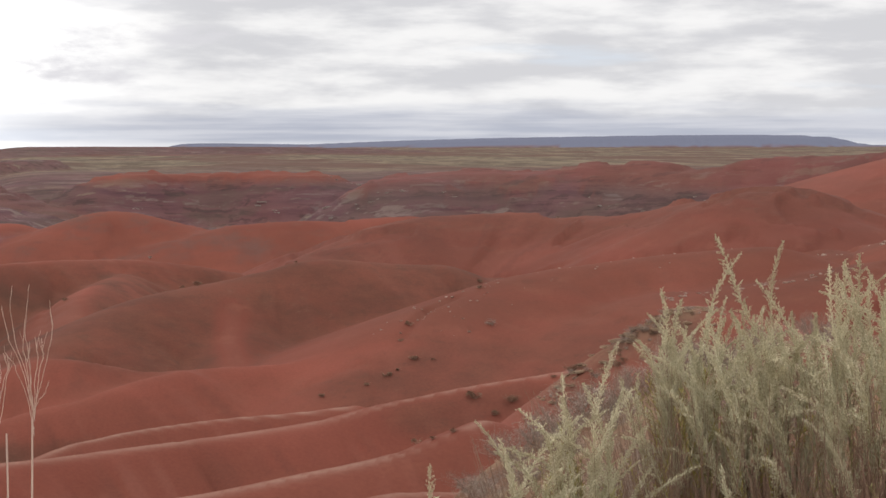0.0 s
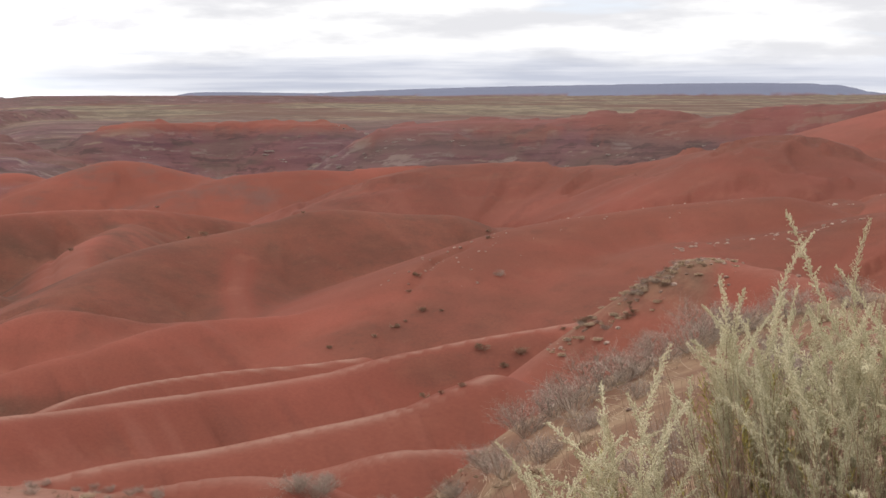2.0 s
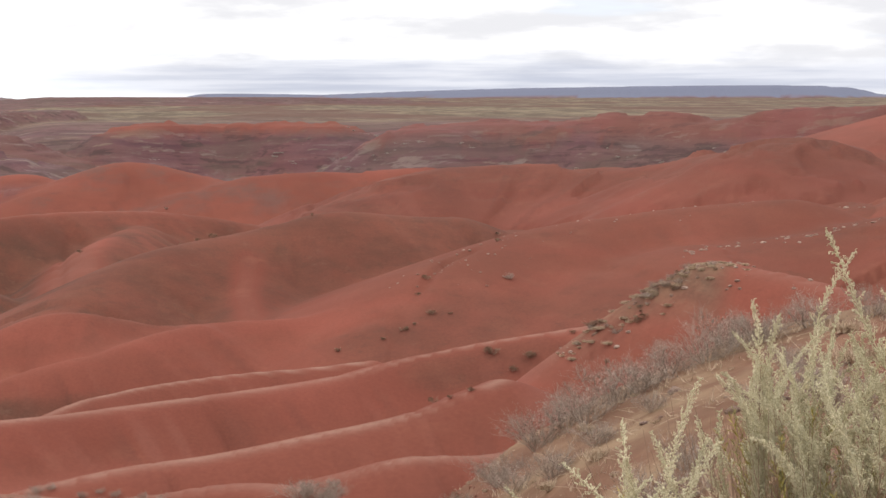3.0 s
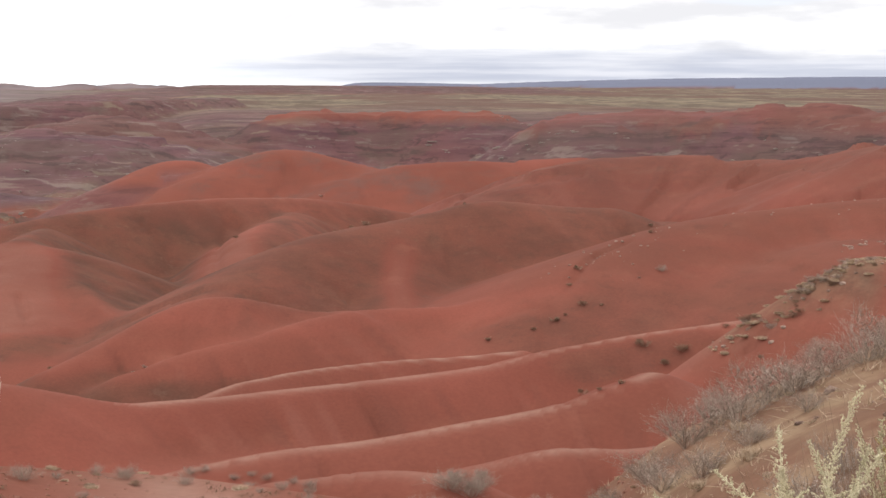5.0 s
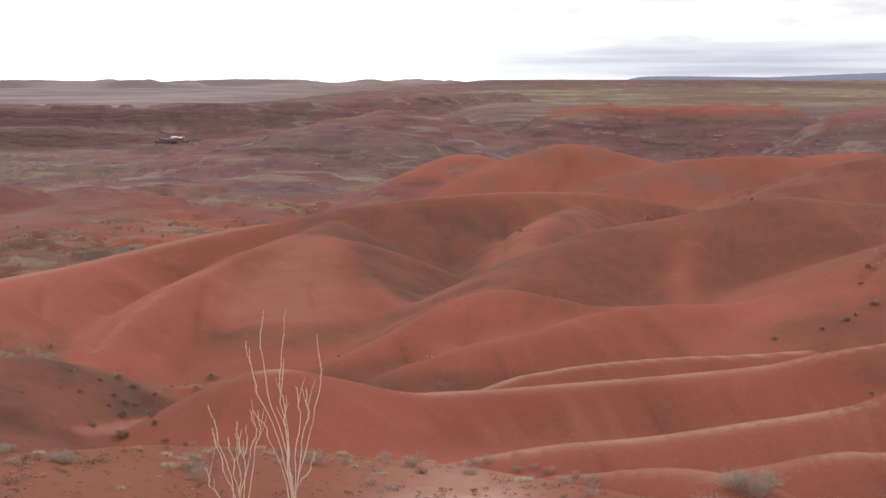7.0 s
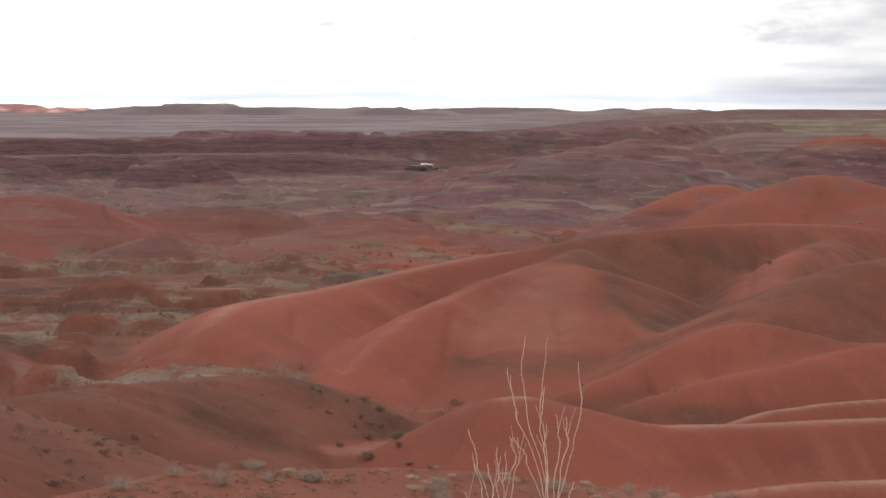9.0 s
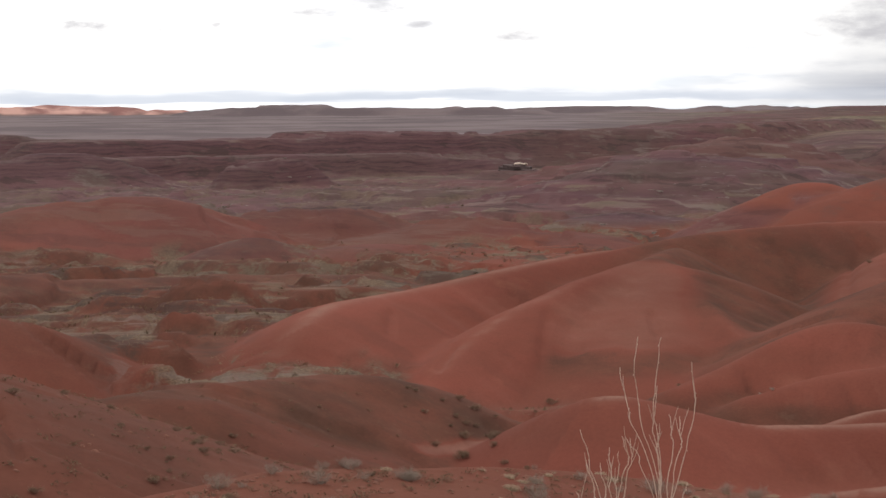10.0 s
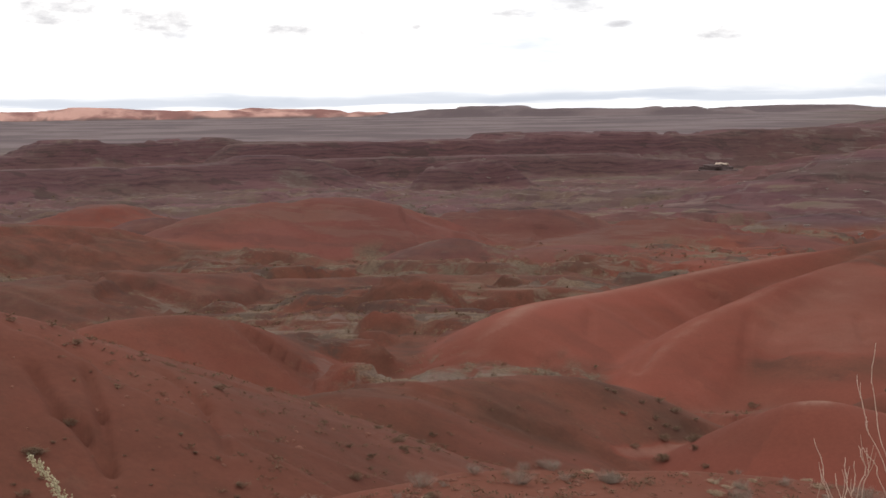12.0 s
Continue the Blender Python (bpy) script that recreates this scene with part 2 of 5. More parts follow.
    # the farthest ranges: sunlight and distance haze painted into their colour
    col = mix_node(n, l, kind["sunlit_pink"], col, mix_node(n, l, range_node(n, l, noise_node(n, l, co, 0.009, 6), 0.42, 0.6), (0.42, 0.21, 0.185), (0.88, 0.52, 0.43)))
    col = mix_node(n, l, kind["haze_grey"], col, mix_node(n, l, range_node(n, l, noise_node(n, l, co, 0.006, 6), 0.42, 0.6), (0.200, 0.152, 0.156), (0.29, 0.222, 0.220)))
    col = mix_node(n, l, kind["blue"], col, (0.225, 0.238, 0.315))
    grain = n.new("ShaderNodeMix")
    grain.data_type, grain.blend_type = "RGBA", "MULTIPLY"
    grain.inputs["Factor"].default_value = 1.0
    l.new(col, grain.inputs["A"])
    l.new(ramp_of(n, l, fine), grain.inputs["B"])
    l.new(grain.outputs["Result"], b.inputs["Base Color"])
    bump = n.new("ShaderNodeBump")
    bump.inputs["Strength"].default_value, bump.inputs["Distance"].default_value = 0.25, 0.025
    l.new(fine, bump.inputs["Height"])
    l.new(bump.outputs[0], b.inputs["Normal"])
    return m


def ramp_of(n, l, value):
    r = ramp_node(n, (0.3, (0.64, 0.64, 0.64)), (0.7, (0.755, 0.755, 0.755)))
    l.new(value, r.inputs[0])
    return r.outputs[0]


def plant_material(name, low, high, rough=0.85, glow_through=0.0):
    """Plant tissue: its colour varies from leaf to leaf and from plant to plant."""
    m, n, l, b = material(name, rough)
    geo, info = n.new("ShaderNodeNewGeometry"), n.new("ShaderNodeObjectInfo")
    co = n.new("ShaderNodeTexCoord").outputs["Object"]
    mixed = math_node(n, l, "ADD", math_node(n, l, "MULTIPLY", geo.outputs["Random Per Island"], 0.55),
                      math_node(n, l, "ADD", math_node(n, l, "MULTIPLY", info.outputs["Random"], 0.25), math_node(n, l, "MULTIPLY", noise_node(n, l, co, 9.0, 3), 0.25)))
    l.new(mix_node(n, l, mixed, low, high), b.inputs["Base Color"])
    if glow_through:
        b.inputs["Transmission Weight"].default_value = 0.0
        b.inputs["Subsurface Weight"].default_value = glow_through
        b.inputs["Subsurface Radius"].default_value = (0.01, 0.01, 0.005)
    return m


SOIL = soil_material()
PLUME = plant_material("pale_sage_flower_heads", (0.27, 0.245, 0.135), (0.80, 0.735, 0.52))
SAGE_LEAF = plant_material("sage_leaves", (0.19, 0.165, 0.065), (0.36, 0.32, 0.145))
YELLOW_LEAF = plant_material("yellow_green_leaves", (0.26, 0.22, 0.06), (0.44, 0.38, 0.12))
STEM = plant_material("dry_brown_stems", (0.19, 0.115, 0.080), (0.36, 0.25, 0.175))
GREY_TWIG = plant_material("weathered_grey_twigs", (0.195, 0.152, 0.120), (0.40, 0.325, 0.265))
DARK_LEAF = plant_material("dusty_olive_leaves", (0.105, 0.068, 0.044), (0.225, 0.150, 0.092))
PALE_STALK = plant_material("bleached_stalks", (0.48, 0.36, 0.28), (0.72, 0.58, 0.47))
STRAW = plant_material("dry_straw", (0.31, 0.225, 0.155), (0.54, 0.415, 0.29))
DULL_STRAW = plant_material("weathered_straw", (0.165, 0.110, 0.072), (0.33, 0.235, 0.145))


def rock_material(name="sandstone", low=(0.27, 0.165, 0.12), high=(0.44, 0.33, 0.26), worn=(0.20, 0.12, 0.095)):
    m, n, l, b = material(name, 0.9)
    co = n.new("ShaderNodeTexCoord").outputs["Object"]
    info = n.new("ShaderNodeObjectInfo").outputs["Random"]
    a = mix_node(n, l, info, low, high)
    col = mix_node(n, l, range_node(n, l, noise_node(n, l, co, 3.0, 7, 0.65), 0.4, 0.65), a, worn)
    l.new(col, b.inputs["Base Color"])
    bump = n.new("ShaderNodeBump")
    bump.inputs["Distance"].default_value = 0.05
    l.new(noise_node(n, l, co, 8.0, 8, 0.7), bump.inputs["Height"])
    l.new(bump.outputs[0], b.inputs["Normal"])
    return m


ROCK = rock_material()
PALE_ROCK = rock_material("pale_ledge_rock", (0.20, 0.155, 0.132), (0.30, 0.245, 0.21), (0.15, 0.11, 0.095))
CLOD = rock_material("red_clay_clods", (0.24, 0.105, 0.073), (0.38, 0.20, 0.145), (0.20, 0.088, 0.062))
DARK_ROCK = rock_material("dark_ledge_rock", (0.13, 0.092, 0.086), (0.17, 0.122, 0.115), (0.08, 0.056, 0.054))

# ---- ground: a sheet of badland ridges ----
RIDGES = []


def ridge(name, slope, rounding, flat, *crest):
    """A hill or ridge by the run of its crest, its side slope, the rounding of its top and half the width of a flat top."""
    RIDGES.append((name, slope, rounding, flat, smooth_line(crest)))


def smooth_line(pts, steps=5):
    p = [Vector(q) for q in pts]
    p = [2 * p[0] - p[1], *p, 2 * p[-1] - p[-2]]
    line = []
    for a, b, c, d in zip(p, p[1:], p[2:], p[3:]):
        for k in range(steps):
            t = k / steps
            line.append(0.5 * (2 * b + (c - a) * t + (2 * a - 5 * b + 4 * c - d) * t * t + (3 * b - a - 3 * c + d) * t ** 3))
    line.append(p[-2])
    return np.array([tuple(q) for q in line])


ridge("lip_low", 0.6, 0.8, 0, (3.8, 30.8, -6.2), (5.8, 30.5, -6), (6.9, 29.7, -6))
ridge("lip_one", 0.52, 0.8, 0, (6.3, 34.4, -7.6), (8.2, 35, -7.2), (9.6, 35.2, -7), (11, 35.3, -6.8), (12.7, 35.3, -6.9), (14.6, 35.1, -6.7))
ridge("lip_two", 0.54, 0.9, 0, (1.2, 45, -9.5), (5.2, 45.7, -9), (8.3, 46.3, -8.9), (11.8, 47, -8.6), (14.9, 47.7, -8.3), (18.1, 48.7, -7.6))
ridge("main_ridge", 0.55, 1.3, 0, (-10.3, 63.2, -15.4), (-7.4, 65.6, -12.8), (-5.6, 65.8, -10.9), (-4.2, 65.9, -10.3), (-2.3, 67, -10.8), (1, 68, -11.7), (3.5, 68.9, -11.9), (7.7, 70.6, -12), (15.5, 72.4, -11.8), (19.4, 73.5, -11.6), (22.7, 74.6, -11.2), (28.1, 74.9, -10.5), (34.4, 74.4, -9.8))
ridge("second_front", 0.6, 0.8, 0, (2.3, 86, -13.7), (3.6, 86.9, -13.5), (5.5, 87.8, -13), (7.5, 88.7, -12.7), (9.5, 89.5, -12.5), (11.5, 90.8, -12.1), (13.4, 92.5, -11.9), (15.7, 94.2, -11.8))
ridge("second_ridge", 0.62, 0.8, 0, (-1.7, 88, -13.7), (0.5, 91, -13.2), (2.8, 93, -12.4), (4.5, 93.9, -11.6), (6.1, 94.8, -11.1), (7.6, 94.7, -10.8), (9.3, 94.5, -10.9), (11.1, 95.4, -11.4), (13.2, 95.6, -11.9), (15.6, 95.7, -12), (18.4, 96.3, -12), (21.9, 96.5, -12), (24.7, 96.9, -11.9), (27.2, 97.3, -11.8))
ridge("second_rise", 0.36, 2, 0.5, (29.9, 95.4, -10.9), (31.7, 97, -10.1), (33.8, 98.9, -9.2), (36.2, 100.7, -8.7), (39, 102.9, -8.2), (42.6, 104.7, -7.6), (46.7, 106.2, -7.2), (51.1, 106.4, -6.8), (55.9, 106.2, -6.4), (61.7, 105.3, -6))
ridge("dome", 0.52, 3.2, 0, (8.2, 103.7, -12.1), (10.6, 108.5, -11.2), (13.5, 113.2, -10.4), (17.4, 117.7, -9.5), (20.3, 120.3, -9.2), (23.1, 121.8, -8.9), (26, 123.3, -8.6), (28.3, 123.8, -8.1), (30.6, 124.3, -7.6), (32.9, 124.7, -7.5), (35.7, 125, -7.8), (39.2, 125, -8.1), (41.9, 125.2, -8.2))
ridge("dome_spur", 0.6, 1.6, 0, (23.7, 118.1, -10.6), (22, 110.8, -11.8), (20.7, 105.5, -12.5), (19.9, 102.1, -12.9))
ridge("left_hill", 0.62, 2.6, 0, (-26.7, 95.3, -13.4), (-26.6, 99, -12.7), (-26.5, 102.6, -12.2), (-26.4, 106.8, -12), (-26, 110, -12), (-25.4, 114.2, -12.2), (-24.6, 118.5, -12.4), (-21.7, 126.1, -12.4), (-18.1, 132.8, -12), (-14.9, 138.2, -11.7), (-11.4, 143.5, -11.4), (-7.6, 148.8, -11.3), (-4.6, 152.9, -10.9), (0.9, 158, -10.4), (6.6, 161.9, -10.1), (12.6, 165.5, -9.9), (18.9, 168.9, -10.1), (24, 171.3, -10.4), (29.2, 173.6, -11.2), (34.4, 174.6, -12.2))
ridge("left_hill_front", 0.62, 1.4, 0, (-17, 96, -15.4), (-16.8, 99.1, -14.6), (-16.1, 103.8, -13.9), (-14.8, 108.5, -13.1), (-13.5, 113.2, -12.5), (-11.9, 117.9, -12.2), (-9.8, 123.6, -11.6), (-7.6, 129.8, -11.4), (-5.1, 136.9, -11.1), (-3.3, 147, -11.1))
ridge("left_hill_face", 0.5, 7, 0, (-4.4, 131.9, -11.3), (-5, 121.4, -12.7), (-5.3, 111.4, -14.1), (-5.4, 104.9, -15.3))
ridge("notch_knob", 0.62, 2.2, 0, (21.2, 163.6, -11.3), (17.1, 150, -11.5), (14.4, 139.3, -12.3), (12.7, 130.9, -13.1), (11.7, 123.9, -13.8))
ridge("left_hill_spur", 0.66, 1, 0, (-4.5, 135.9, -11.2), (-2.5, 128, -12.1), (-0.2, 119.5, -13.2), (1.8, 112, -14), (3.7, 106.9, -14.6))
ridge("main_back", 0.6, 0.5, 0, (4.4, 71.9, -12.7), (5.7, 73.8, -12.6), (7.2, 75.7, -12.5), (8.8, 77.5, -12.6), (10.3, 78.8, -12.6), (13.4, 80.4, -12.6), (16.5, 81.3, -12.6), (19.5, 81.7, -12.6), (22.9, 81.8, -12.4))
ridge("wash_dome", 0.5, 2.5, 0, (-21, 56.2, -8.8), (-20.2, 60.7, -9.4), (-19, 64.2, -9.8), (-17.6, 67.8, -10.2), (-15.7, 70.3, -10.6), (-14.1, 71.6, -11.3), (-12.4, 71.9, -13.2), (-11, 69.1, -16.8))
ridge("left_slope", 0.42, 2, 1, (-23.9, 32.1, -2.5), (-23.6, 36, -4.4), (-23.5, 38.4, -4.5), (-23.5, 41.9, -6.8), (-23.1, 45.5, -8.5), (-22.5, 50.2, -8.9), (-21, 56.2, -9))
ridge("left_red_dome", 0.55, 2.5, 0, (-46.5, 79.4, -10.7), (-44.4, 82.9, -10.2), (-42, 86.3, -10.3), (-40.4, 88.2, -11.1), (-38.8, 90, -13.9), (-35.4, 89.2, -19.3))
ridge("back_slope", 0.3, 6, 0, (-134, 180.7, -12.1), (-119.7, 196.4, -14), (-107, 203.6, -15.9), (-96.3, 203.4, -17.5), (-89.7, 208.5, -17.5), (-82.3, 206.2, -19.1))
ridge("back_slope_low", 0.33, 4, 0, (-82.1, 125.5, -14.3), (-79.8, 136.4, -14.5), (-75.9, 149.9, -15.6), (-70.3, 160.3, -16.6), (-64.5, 168, -17), (-58.2, 175.6, -17.4), (-53.2, 180.3, -17.5), (-41.5, 185.4, -18.1), (-36.8, 181.3, -18.8))
ridge("wash_floor", 0.35, 2, 4, (-40.3, 95.9, -13.8), (-37.4, 97, -14.4), (-34.1, 101.4, -14.6))
ridge("bank_a", 1.5, 0.25, 1, (-37.4, 91.7, -12.1), (-36.9, 94.1, -12.2), (-35.5, 95.7, -12.5), (-33.6, 95.3, -12.8))
ridge("bank_b", 1.6, 0.2, 0.8, (-32.3, 85.1, -13.1), (-31.7, 86.4, -13), (-30.3, 86.9, -13.3))
ridge("bank_c", 1.5, 0.3, 1.2, (-38.4, 111.6, -13.2), (-36.5, 112.3, -13.4), (-33.6, 112.1, -13.6))
ridge("bank_d", 1.3, 0.3, 1.6, (-46.6, 138.4, -13.5), (-45.8, 140.8, -13.3), (-43.8, 140.4, -13.8))
ridge("bank_e", 1, 0.4, 0.4, (-12.2, 76, -14.2), (-11.6, 77.1, -14), (-10.8, 76.2, -14.1))
ridge("pale_flat", 0.2, 1.5, 7, (-47.7, 216.8, -20.4), (-40.1, 220.4, -20.2), (-29.7, 220, -20.4))
ridge("red_hill_a", 0.4, 4, 2, (-143.5, 246.3, -16.8), (-142.3, 251.6, -15.6), (-140.5, 256.1, -14.5), (-137.2, 259, -15.3), (-133, 260, -16.7), (-127, 258.6, -17.8))
ridge("red_hill_g", 0.4, 3, 1.5, (-121.3, 232.3, -16.5), (-119.6, 236.6, -15.6), (-116.9, 239, -16.5), (-112.5, 238.9, -16.9))
ridge("red_hill_h", 0.3, 4, 2, (-122.9, 192.1, -15.4), (-118.8, 199.4, -15), (-115, 206.2, -15.8), (-109.9, 211.2, -16.8), (-103.5, 212.2, -17.3))
ridge("red_hill_b", 0.42, 4, 2, (-103.6, 227.5, -14.5), (-99.9, 231.4, -13.7), (-96.1, 235.1, -14), (-92.1, 238.9, -13.4), (-89.2, 241, -12.7), (-86.3, 243.2, -14.2), (-83, 244.3, -15.8), (-78.5, 244.7, -17), (-73.7, 244.1, -17.8))
ridge("red_hill_c", 0.42, 3.5, 1.5, (-85.2, 268.8, -19.2), (-82, 271.9, -18), (-78.3, 275.1, -16.9), (-74.3, 277.2, -16.6), (-70.9, 278.1, -17.8), (-68.4, 278.7, -16.6), (-66.1, 278.3, -16.2), (-62.1, 278.2, -17.5), (-57.3, 277.1, -19.1))
ridge("red_hill_d", 0.36, 4, 2, (-55.4, 256.1, -19.5), (-52.5, 260.8, -18.7), (-49.4, 264.4, -18.3), (-45.2, 268.2, -17.7), (-39.6, 270.1, -18.3), (-33.9, 270.9, -18.9), (-26.9, 268.7, -19.6), (-19.7, 263.3, -20))
ridge("red_hill_e", 0.45, 2.5, 1, (-66.4, 211.8, -17.3), (-65.4, 215.3, -16.5), (-63.5, 216.9, -16.5), (-60.6, 216.7, -17.8), (-56.5, 213.7, -19.3))
ridge("red_hill_f", 0.36, 4, 2, (-53.7, 221.6, -19.2), (-50.6, 226.4, -18.7), (-47.2, 230.2, -19.2), (-42.9, 234.1, -19.9), (-37.9, 235, -20.5), (-32.6, 233.7, -20.9))
ridge("plain_mound", 0.4, 2.5, 1, (-58.5, 316.6, -20.3), (-55.8, 321.2, -19.2), (-51, 320, -20.4))
ridge("plain_mound_low", 0.35, 2.5, 4, (-51.2, 358.4, -20.6), (-46.7, 363, -19.8), (-40.5, 365.8, -19.8), (-35.7, 364.3, -21.1))
ridge("plain_mound_grey", 0.4, 4, 2, (-24.7, 295, -20.3), (-21, 301.3, -18.5), (-16.5, 305.6, -17.6), (-11.6, 305.8, -18.6), (-5.1, 300, -20.2))
ridge("hump_zero", 0.55, 4, 1, (10.1, 283.8, -14.1), (13.8, 288.7, -12.5), (17.5, 290.5, -11.3), (21.4, 288.2, -12.6))
ridge("hump_one", 0.5, 5, 0, (22.4, 275.1, -13.1), (27.3, 280.7, -11.2), (31.5, 283.2, -9.8), (34.6, 283.9, -9.3), (38.1, 283.5, -9.7), (43, 279.7, -11.1), (47, 274, -12.6))
ridge("hump_two", 0.45, 6, 0, (45.9, 266.1, -13.7), (55.3, 269.4, -11.7), (65.4, 270.2, -11.2), (73.6, 270.2, -11.6), (86.5, 271.6, -11.2))
ridge("hump_three", 0.42, 5, 2, (58.1, 218.4, -13.9), (64.1, 221.9, -12.4), (69.8, 225.4, -10.8), (75.4, 227.9, -9.8), (83.2, 227.3, -9.3), (90.6, 223.3, -9), (97, 217.4, -8.5), (102.5, 210.4, -7.9), (107.8, 200.9, -6.7), (109.6, 185, -4.5))
ridge("right_slope_low", 0.35, 4, 2, (53.5, 140.1, -11.2), (69.6, 132.9, -11.2), (77.1, 131, -9.5), (84.4, 128.8, -8.5), (90.4, 125.9, -7.6), (103.7, 115.2, -2.7))
ridge("right_slope_near", 0.35, 4, 2, (46.6, 94.1, -9.7), (51.6, 94.9, -8.6), (55.5, 95, -8.2), (61.1, 93.9, -7.5), (66.5, 92.6, -6.6), (75, 83.2, -4.3))
ridge("rock_knoll", 0.8, 1, 0.4, (26.7, 64.7, -10.6), (29.1, 63.7, -8.3), (30.2, 63.2, -7.2), (31.7, 62.4, -6.1), (32.9, 61.8, -5.4), (33.7, 60.2, -5.6), (35.6, 55.6, -6.2))
ridge("banded_wall", 0.7, 3, 10, (61, 496.3, -10.2), (69.2, 505.3, -7.4), (86.7, 512.7, -7), (109.9, 508.3, -7.8), (121.2, 500.5, -6.4), (130.9, 487.7, -10.6))
ridge("right_wall", 0.6, 4, 8, (131.8, 409.3, -6.7), (145.1, 415.4, -5.6), (166.6, 407.3, -4.9), (183.2, 400, -3.1), (191.3, 396.2, -3), (198.7, 381.3, -4.7), (220.4, 369.2, -2.8), (250.3, 349.7, 0.4), (261.1, 341.6, 2), (287.3, 319.9, 3))
ridge("tan_hill", 0.3, 8, 10, (191.4, 268.8, -4.5), (209.1, 268.1, 0.9), (219.8, 265.9, 2.5), (230.5, 256.7, 2.9), (255.2, 232.1, 3))
ridge("mesa_front", 1.1, 1.5, 3, (-141.5, 467, -16), (-137.5, 480.7, -14.2), (-131.5, 488.6, -13.9), (-127.6, 490.7, -15.8), (-123.4, 488.7, -19.4))
ridge("mesa_mid", 0.8, 2, 10, (-209.9, 514.9, -15.4), (-195.7, 524.7, -14.8), (-179.7, 536.7, -14.2), (-166.1, 545.3, -14.8), (-150.4, 555, -14.1), (-136.1, 563.8, -14.5), (-117.2, 573.1, -14.5), (-97.8, 581.8, -15.8), (-83.4, 584.1, -17.5))
ridge("mesa_low", 0.5, 3, 6, (-263.2, 407.5, -14.4), (-256.6, 419.9, -13.6), (-250.1, 427.3, -14.2), (-244.3, 436.3, -13.8), (-234.5, 441.7, -16), (-228.1, 450.6, -14.3), (-219.9, 460.2, -14.4), (-214, 471.8, -13.4), (-207.4, 482.4, -11.9), (-198.9, 489.2, -13), (-191.7, 489.9, -15.2))
ridge("mesa_long", 0.8, 2, 15, (-405.5, 636.9, -17.3), (-393.5, 656.1, -15.5), (-389.7, 666.5, -12.3), (-384.1, 676.7, -10.6), (-376.4, 683.2, -12.6), (-365.5, 694.8, -12.1), (-349.5, 708.5, -10.7), (-333.2, 716.4, -11), (-317, 718.2, -13.3), (-306, 712.1, -16.3))
ridge("mesa_back", 0.8, 3, 15, (-236.5, 562.3, -9.6), (-215.6, 581.3, -9.3), (-159.9, 619.7, -9.5), (-156.1, 631, -7.8), (-109.6, 650.8, -8.5), (-78, 675.5, -8.3), (-37.9, 699, -7.6), (-3.7, 720, -5.9), (28.1, 759.5, -5.4), (59.1, 817.9, -4.8))
ridge("butte", 0.9, 1.5, 5, (-62.4, 475.9, -16.7), (-53.2, 477, -16.4))
ridge("butte_skirt", 0.35, 3, 6, (-70.1, 464.7, -19.3), (-57.6, 471.5, -18.6), (-44.3, 472.9, -19.3))
ridge("purple_hill", 0.3, 8, 4, (-32.8, 393.6, -16.6), (-19.4, 401.5, -13.3), (-4.5, 425, -9.8), (-14.7, 439.8, -11.3), (-2.3, 440, -11.9), (13, 434.8, -12.7))
ridge("red_slope", 0.3, 6, 4, (-45.2, 422.6, -17.3), (-37.6, 438.4, -14.9), (-25.9, 451.3, -13.1), (-14.4, 461.8, -12.1), (-4, 470, -10.1), (9.2, 484.9, -7.2))
ridge("far_rise", 0.12, 20, 40, (44.9, 1499.3, -6.9), (115.3, 1595.8, -2), (176, 1690.9, 3), (310.4, 1773, 2.9), (454.8, 1844.8, 1.5), (575.6, 1915.4, -2.1))
ridge("far_mesa_a", 0.5, 20, 60, (-2220.6, 2833.5, 1.9), (-1959.7, 3019.9, 12.4), (-1768.5, 3135.7, 15.3), (-1565, 3242.1, 6.6), (-1372.2, 3328.2, 8.6), (-1195.1, 3395.9, 1.4))
ridge("far_mesa_b", 0.5, 20, 80, (-991.9, 3147.4, 0), (-897.5, 3175.6, 8.6), (-717.7, 3221, 7.3), (-558.4, 3252.4, 7.3), (-420.7, 3273.1, -1))
ridge("far_mesa_c", 0.5, 20, 60, (-412.6, 3475.6, -2.7), (-334.6, 3484, 1.9), (-202.2, 3494.2, 0.2), (-213.3, 3493.5, -0.7), (-17.9, 3500, -1), (133.2, 3597.5, 2.4))
ridge("pale_mesa", 0.5, 10, 30, (726.8, 4238.1, 8), (785.2, 4227.7, 13), (1015, 4178.5, 10))
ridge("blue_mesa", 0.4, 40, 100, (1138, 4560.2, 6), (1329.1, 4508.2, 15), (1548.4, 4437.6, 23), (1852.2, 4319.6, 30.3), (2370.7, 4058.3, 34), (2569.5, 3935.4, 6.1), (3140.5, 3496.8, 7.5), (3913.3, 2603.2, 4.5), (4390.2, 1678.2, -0))


